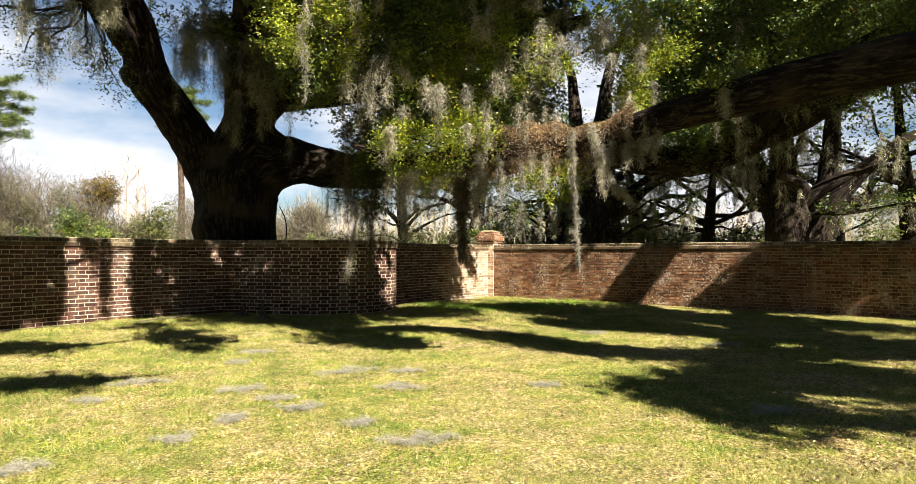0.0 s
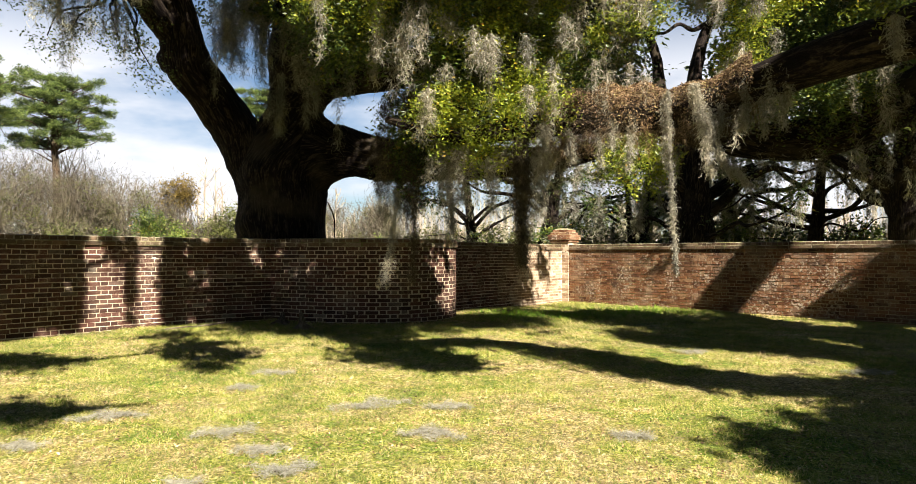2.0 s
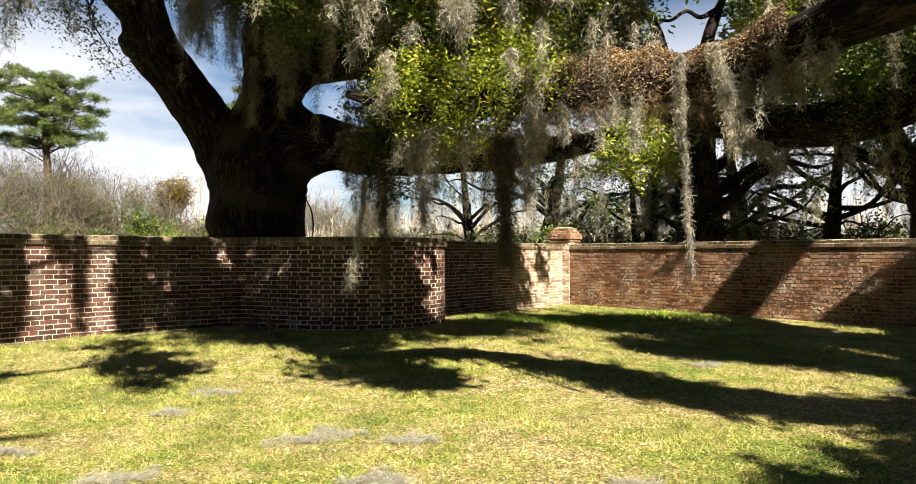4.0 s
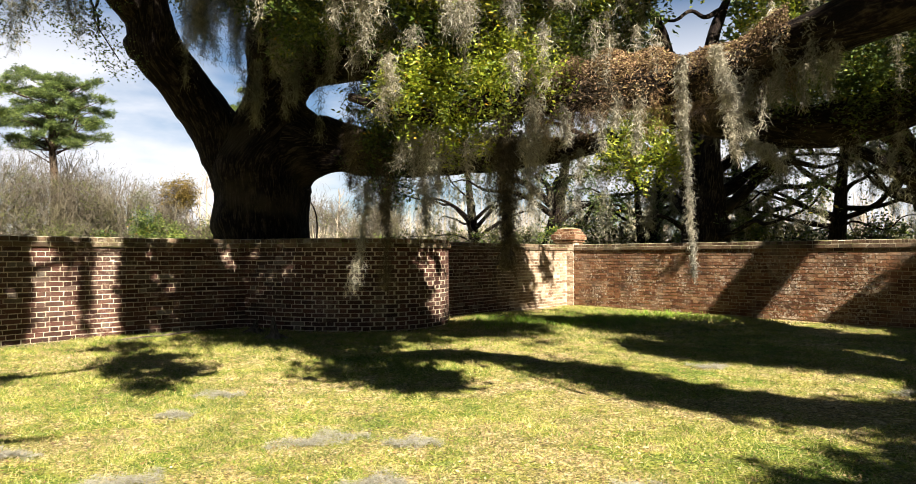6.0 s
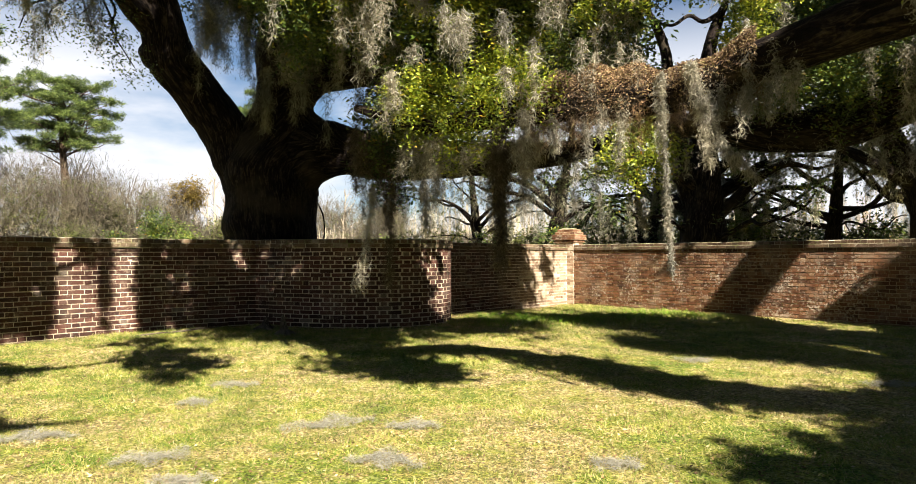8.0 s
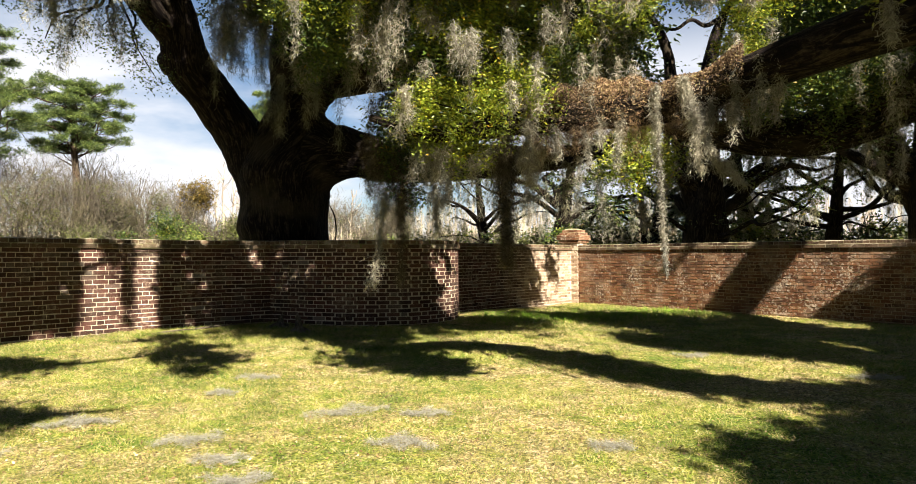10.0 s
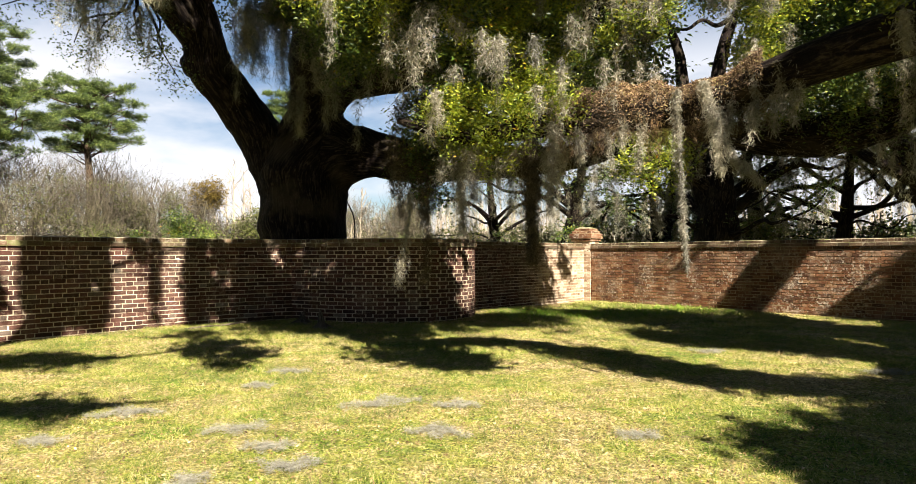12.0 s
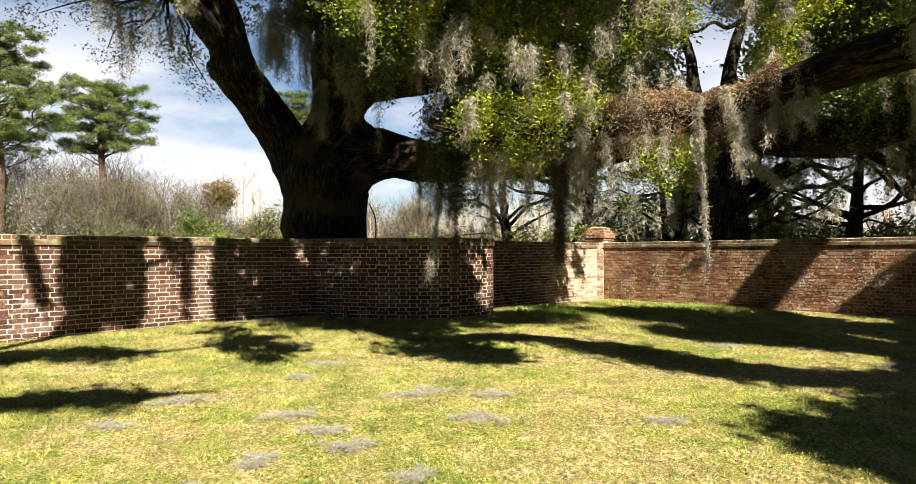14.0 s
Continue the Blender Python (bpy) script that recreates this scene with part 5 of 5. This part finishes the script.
def slim_tree(x, y, h, seed):
    """A slim leafless tree with upswept branches."""
    rng = random.Random(seed)
    tree = tagged(new("bare_tree"), "slim grey leafless tree at the wood's edge", "tree", "slim bare trees")
    bend = rng.uniform(-0.5, 0.5)
    bough("trunk", [(x, y, 0, 0.12), (x + bend * 0.4, y, h * 0.4, 0.09), (x + bend * 0.2, y, h * 0.75, 0.05), (x + bend, y, h, 0.015)], tree, PALE_TWIG, 14, 6, 0.0)
    for _ in range(14):
        f, a = rng.uniform(0.4, 0.95), rng.uniform(0, 6.28)
        ln = h * 0.26 * (1.15 - f)
        twigs(tree, [((x + bend * 0.3, y, h * f), (x + bend * 0.3 + math.cos(a) * ln, y + math.sin(a) * ln, h * f + ln * 1.3))], 0.035, PALE_TWIG, "branch")


for k, (x, y, h) in enumerate([(-6.4, 65.9, 10.0), (-5.4, 66.5, 9.4), (-7.2, 67.5, 8.4), (-4.6, 64.0, 7.6), (1.9, 62.0, 7.5), (4.6, 60.0, 7.0)]):
    slim_tree(x, y, h, k)


def thicket(x, y, rx, h, seed, leafy=0.4):
    """A rounded leafless bush: forking crooked stems, a tangle of fine twigs, some dull leaves."""
    thing = tagged(new("thicket"), "rounded grey-brown leafless thicket at the field edge", "thicket", "field-edge growth")
    sets = []
    for _ in range(16):
        a, q = RNG.uniform(0, 6.28), RNG.uniform(0.1, 1)
        way = np.array([math.cos(a) * q * rx * 0.9, math.sin(a) * q * rx * 0.9, h * (0.95 - 0.4 * q * q)])
        foot = np.array([x + math.cos(a) * q * rx * 0.3, y + math.sin(a) * q * rx * 0.3, 0.0])
        line = [foot + (way - (foot - (x, y, 0)) * (1, 1, 0)) * f * (f ** 0.5, f ** 0.5, 1) + RNG.normal(size=3) * 0.05 * h * f for f in (0, 0.25, 0.5, 0.75, 1)]
        sets.append(tube([(*p, 0.085 - 0.016 * i) for i, p in enumerate(line)], 9, 5, 0.0)[:2])
        for f in (0.4, 0.6, 0.8):
            st = line[1] * (1 - f) + line[3] * f
            e = st + unit(RNG.normal(size=3) + (0, 0, 0.5)) * h * RNG.uniform(0.15, 0.3)
            sets.append(tube([(*st, 0.045), (*((st + e) / 2 + RNG.normal(size=3) * 0.12), 0.034), (*e, 0.012)], 6, 4, 0.0)[:2])
    child("stem_work", mesh_np("stem_work", *joined(sets), TWIG), thing, kind="stuff")
    m, bunches = 6500, 26
    u = unit(RNG.normal(size=(bunches, 3)) + (0, -0.15, 0.35)) * RNG.uniform(0.35, 1, (bunches, 1)) ** 0.5
    centre = np.array([x, y, h * 0.45]) + u * (rx, rx, h * 0.5)
    own = RNG.integers(0, bunches, m)
    st = centre[own] + RNG.normal(size=(m, 3)) * (0.24 * rx, 0.24 * rx, 0.1 * h)
    st[:, 2] = np.abs(st[:, 2])
    way = unit(RNG.normal(size=(m, 3)) + u[own] * 0.9 + (0, 0, 0.3)) * RNG.uniform(0.3, 1.0, (m, 1))
    steps = way[:, None] * 0.25 + RNG.normal(size=(m, 4, 3)) * 0.08
    p = np.concatenate([st[:, None], st[:, None] + np.cumsum(steps, axis=1)], axis=1)
    child("twig_tangle", mesh_np("twig_tangle", *ribbons(p, 0.03), TWIG), thing, kind="stuff")
    pts = np.vstack([clump_points(c, (0.3 * rx, 0.3 * rx, 0.13 * h), int(26 * leafy) + 1, 14, 0.24) for c in centre[:16]])
    child("foliage", mesh_np("foliage", *leaf_set(pts, 0.13, 0.06), DULL_LEAF), thing)
    return thing


for k, (x, y, rx, h, leafy) in enumerate([(-21, 52, 3.8, 8.6, 0.6), (-17.0, 50, 3.6, 7.6, 0.9), (-13.4, 53, 3.4, 7.4, 1.2), (-25, 58, 4.4, 10, 0.5), (-11.0, 57, 3.0, 7.2, 1.4), (-15.5, 60, 3.6, 9.6, 0.6), (-8.0, 61.6, 1.7, 6.6, 0.3), (3.0, 58, 3.0, 5.6, 0.4), (7.0, 50, 2.6, 4.8, 0.6), (0.0, 62, 3.0, 6.5, 0.3), (10.5, 44, 2.4, 2.4, 0.6), (-29, 55, 4, 8, 0.4), (-5.2, 60, 2.4, 4.6, 0.5), (20, 42, 3, 2.2, 0.5), (27, 36, 3, 2.2, 0.6), (33, 32, 3, 2.4, 0.6)]):
    thicket(x, y, rx, h, k, leafy)


def bare_wood():
    """Many slim bare trees standing close, far behind the wall."""
    sets = []
    for k in range(800):
        a = RNG.uniform(-0.62, 1.42)
        d = RNG.uniform(48 if a > 0 else 72, 100)
        x, y = 1 + math.sin(a) * d, 2 + math.cos(a) * d
        h = RNG.uniform(4.5, 9.0) * d / 75 * (1.0 if a > 0.1 else 0.72)
        z0 = 0.0
        lean = RNG.normal(size=2) * 0.25
        sets.append(tube([(x, y, z0, 0.09), (x + lean[0] * 0.5, y, z0 + h * 0.5, 0.06), (x + lean[0], y + lean[1], z0 + h, 0.015)], 5, 4, 0.0)[:2])
        n = 16
        t = RNG.uniform(0.3, 0.95, n)
        base = np.stack([x + lean[0] * t, np.full(n, y), z0 + h * t], axis=1)
        aa = RNG.uniform(0, 6.28, n)
        ln = h * 0.4 * (1.1 - t)
        tip = base + np.stack([np.cos(aa) * ln * 0.6, np.sin(aa) * ln * 0.6, ln], axis=1)
        mid = (base + tip) / 2 + RNG.normal(size=(n, 3)) * 0.12
        sets.append(ribbons(np.stack([base, mid, tip], axis=1), 0.05))
    return tagged(new("bare_wood", mesh_np("bare_wood", *joined(sets), PALE_TWIG)), "grey leafless winter wood beyond the field", "wood", kind="stuff")


bare_wood()
pts = np.vstack([clump_points((1 + math.sin(a) * d, 2 + math.cos(a) * d, h), (2.6, 2.6, h * 0.9), 36, 9, 0.35) for a, d, h in zip(RNG.uniform(-0.65, 1.45, 200), RNG.uniform(55, 95, 200), RNG.uniform(1.2, 2.6, 200))])
tagged(new("underwood", mesh_np("underwood", *leaf_set(pts, 0.4, 0.2), DULL_LEAF)), "dull brown-green undergrowth of the far wood", "wood", kind="stuff")

# the wood goes on round the back
pts = np.vstack([clump_points((1 + math.sin(a) * d, 2 + math.cos(a) * d, h * 0.55), (3.0, 3.0, h * 0.5), 40, 8, 0.6) for a, d, h in zip(RNG.uniform(1.5, 5.6, 150), RNG.uniform(26, 40, 150), RNG.uniform(6, 14, 150))])
tagged(new("evergreen_wood", mesh_np("evergreen_wood", *leaf_set(pts, 0.9, 0.55), OAK_LEAF)), "dark evergreen wood closing the far side of the lawn", "wood", kind="stuff")

# ---- the lawn's small things ----


def inside(x, y):
    """Whether a place lies on the lawn, in front of the walls."""
    lim = np.interp(x, np.concatenate([LEFT_LINE[:, 0], BULGE_LINE[:80, 0], [4.45, 8.62]]), np.concatenate([LEFT_LINE[:, 1], BULGE_LINE[:80, 1], [17.1, 20.62]])) - 0.2
    east = 20.62 - (x - 8.62) * (20.62 - 6.9) / (15.6 - 8.62) - 0.35
    return (y < lim) & ((x < 8.62) | (y < east))


def scatter(n, x0, x1, y0, y1, power=1.6):
    x = RNG.uniform(x0, x1, n)
    y = y0 + (y1 - y0) * RNG.uniform(0, 1, n) ** power
    keep = inside(x, y)
    x, y = x[keep], y[keep]
    return np.stack([x, y, ground_z(x, y)], axis=1)


def patch(p, scale, seed):
    return np.array([noise.noise(Vector((a * scale, b * scale, seed))) for a, b in p[:, :2]])


g = scatter(92000, -6, 14, 3.0, 20, 1.75)
g = np.repeat(g, 13, axis=0)
g[:, :2] += RNG.normal(size=(len(g), 2)) * 0.034
g = g[inside(g[:, 0], g[:, 1])]
g[:, 2] = ground_z(g[:, 0], g[:, 1])
g = g[(g[:, 0] < 4.3) | inside(g[:, 0], g[:, 1] + 0.5) | (RNG.uniform(0, 1, len(g)) < 0.15)]
keep = RNG.uniform(-0.55, 0.75, len(g)) < patch(g, 0.8, 3.0) + 0.24 - 0.24 * smooth01(2.5, 4.5, g[:, 0]) + 0.25 * patch(g, 3.1, 5.0)
g = g[keep]
n = len(g)
hgt = RNG.uniform(0.012, 0.046, (n, 1)) * (1 + 0.9 * smooth01(13, 16, g[:, 1:2]))
aim = RNG.normal(size=(n, 3)) * (0.9, 0.9, 0) + (0, 0, 1)
side = unit(RNG.normal(size=(n, 3)) * (1, 1, 0)) * (0.0014 + 0.0004 * np.clip(g[:, 1:2] - 4, 0, 12))
gv = np.stack([g - side, g + side, g + aim * hgt], axis=1).reshape(-1, 3)
tagged(new("grass", mesh_np("grass", gv, np.arange(3 * n).reshape(n, 3), GRASS)), "short sparse lawn grass, green and straw", "grass", kind="stuff")

p = scatter(80000, -6, 14, 3.2, 20, 1.6)
p = p[RNG.uniform(-0.5, 0.6, len(p)) < patch(p, 0.6, 9.0) + 0.05 + 0.3 * smooth01(2.5, 4.5, p[:, 0])]
foot = scatter(70000, -4, 13, 11, 20.6, 1.0)
foot = foot[~inside(foot[:, 0], foot[:, 1] + 0.35 + 0.5 * RNG.uniform(0, 1, len(foot)) ** 2)]
p = np.vstack([p, foot])
p[:, 2] += 0.012
tagged(new("leaf_litter", mesh_np("leaf_litter", *leaf_set(p, 0.03, 0.014, 0.0, 0.5), LITTER)), "fallen dry brown oak leaves strewn over the lawn", "leaf litter", kind="stuff")


def fallen_moss(x, y, length, turn, seed):
    """A wispy, bent wad of moss lying flat in the grass, thin at its ends."""
    n = int(1500 * length + 200)
    t = np.clip(RNG.normal(0, 0.26, n), -0.5, 0.5)
    w = np.clip(RNG.normal(0, 0.075, n), -0.12, 0.12) * (0.4 + length) * (1.1 - 1.3 * np.abs(t)) * (1 + 0.7 * np.sin(t * 11 + seed)) + 0.05 * np.sin(t * 17 + 2 * seed)
    a = radians(turn)
    bend = (0.35 + 0.2 * math.sin(seed * 2.1)) * length * (t * t - 0.1) * (1 if seed % 2 else -1) + 0.05 * np.sin(t * 6 + seed)
    px = x + math.cos(a) * t * length - math.sin(a) * (w + bend)
    py = y + math.sin(a) * t * length + math.cos(a) * (w + bend)
    st = np.stack([px, py, ground_z(px, py) + RNG.uniform(0.012, 0.04, n)], axis=1)
    steps = RNG.normal(size=(n, 5, 3)) * (0.016, 0.016, 0.006)
    v, f = ribbons(np.concatenate([st[:, None], st[:, None] + np.cumsum(steps, axis=1)], axis=1), 0.003)
    v[:, 2] = np.maximum(v[:, 2], ground_z(v[:, 0], v[:, 1]) + 0.006)
    return tagged(new("fallen_moss", mesh_np("fallen_moss", v, f, FALLEN)), "pale grey clump of fallen Spanish moss on the grass", "moss", "fallen moss clumps")


FALLEN_AT = [(1.58, 8.12, 0.75, 5), (2.25, 7.92, 0.4, -15), (1.93, 7.03, 0.5, -20), (0.36, 7.45, 0.5, 25), (0.66, 6.85, 0.35, 10), (0.82, 6.36, 0.4, 0), (0.22, 6.1, 0.35, 40), (-1.15, 5.2, 0.4, 10), (-0.66, 8.25, 0.6, 10), (-1.02, 7.38, 0.3, 0), (0.69, 9.95, 0.45, 0), (6.25, 10.3, 0.45, -5), (7.45, 8.5, 0.5, -30), (1.5, 4.95, 0.6, -15), (4.77, 4.8, 0.5, 0), (0.4, 9.2, 0.3, 0), (3.4, 6.6, 0.3, 10), (-0.2, 5.6, 0.3, 20), (1.2, 5.6, 0.25, 5)]
for k, (x, y, ln, a) in enumerate(FALLEN_AT):
    fallen_moss(x, y, ln, a, k)

# tall fresh grass in the damp corner below the pier
x, y = RNG.uniform(4.6, 10.2, 9000), RNG.uniform(13.4, 18.6, 9000)
keep = inside(x, y + 0.9) & (RNG.uniform(0, 1, len(x)) < np.exp(-((y - 16.0 - 0.2 * (x - 7)) / 0.9) ** 2))
g = np.stack([x, y, ground_z(x, y)], axis=1)[keep]
n = len(g)
way = RNG.normal(size=(n, 3)) * (0.05, 0.05, 0)
tall = RNG.uniform(0.04, 0.13, (n, 1)) * (0, 0, 1)
blade = np.stack([g, g + tall * 0.55 + way * 0.5, g + tall + way * 1.6], axis=1)
FRESH = leaf_material("fresh_grass", [(0.0, (0.07, 0.16, 0.012)), (0.6, (0.16, 0.31, 0.02)), (1.0, (0.28, 0.42, 0.04))], 0.5, 0.3, 0.4, 0.4)
tagged(new("tall_grass", mesh_np("tall_grass", *ribbons(blade, 0.012), FRESH)), "fresh tall green grass in the wall's corner", "grass", kind="stuff")


def stump(x, y, h, r, lean):
    """A grey, pointed, splintered stump with root toes."""
    z = float(ground_z(x, y))
    sets = [tube([(x, y, z - 0.04, r), (x + lean * 0.3, y, z + h * 0.35, r * 0.62), (x + lean * 0.8, y, z + h * 0.75, r * 0.36), (x + lean, y, z + h, r * 0.1)], 16, 12, 0.35)]
    for k in range(4):
        a = k * 1.6 + 0.4
        sets.append(tube([(x, y, z + 0.07, r * 0.5), (x + math.cos(a) * r * 1.3, y + math.sin(a) * r * 1.3, z + 0.03, r * 0.28), (x + math.cos(a) * r * 2.4, y + math.sin(a) * r * 2.4, z - 0.01, r * 0.08)], 8, 7, 0.2))
    return tagged(new("tree_stump", limb_mesh("tree_stump", sets, GREY_BARK)), "small weathered grey pointed stump at the wall's foot", "stump", "stumps at the wall foot")


stump(1.08, 13.75, 0.33, 0.1, -0.03)
stump(0.72, 14.7, 0.24, 0.12, 0.04)


def fallen_stick(a, b, r):
    m = [(p + q) / 2 + e for p, q, e in zip(a, b, (0.03, -0.04, 0.02))]
    me = limb_mesh("fallen_stick", [tube([(*a, r), (*m, r * 0.85), (*b, r * 0.35)], 14, 7, 0.15)], GREY_BARK)
    return tagged(new("fallen_stick", me), "bare grey stick lying at the foot of the brick wall", "stick", "fallen sticks")


fallen_stick((-0.75, 14.35, 0.15), (0.0, 14.75, 0.2), 0.022)
fallen_stick((-1.2, 14.05, 0.15), (-0.55, 14.45, 0.16), 0.014)
fallen_stick((5.2, 16.6, 0.13), (5.9, 16.9, 0.12), 0.018)
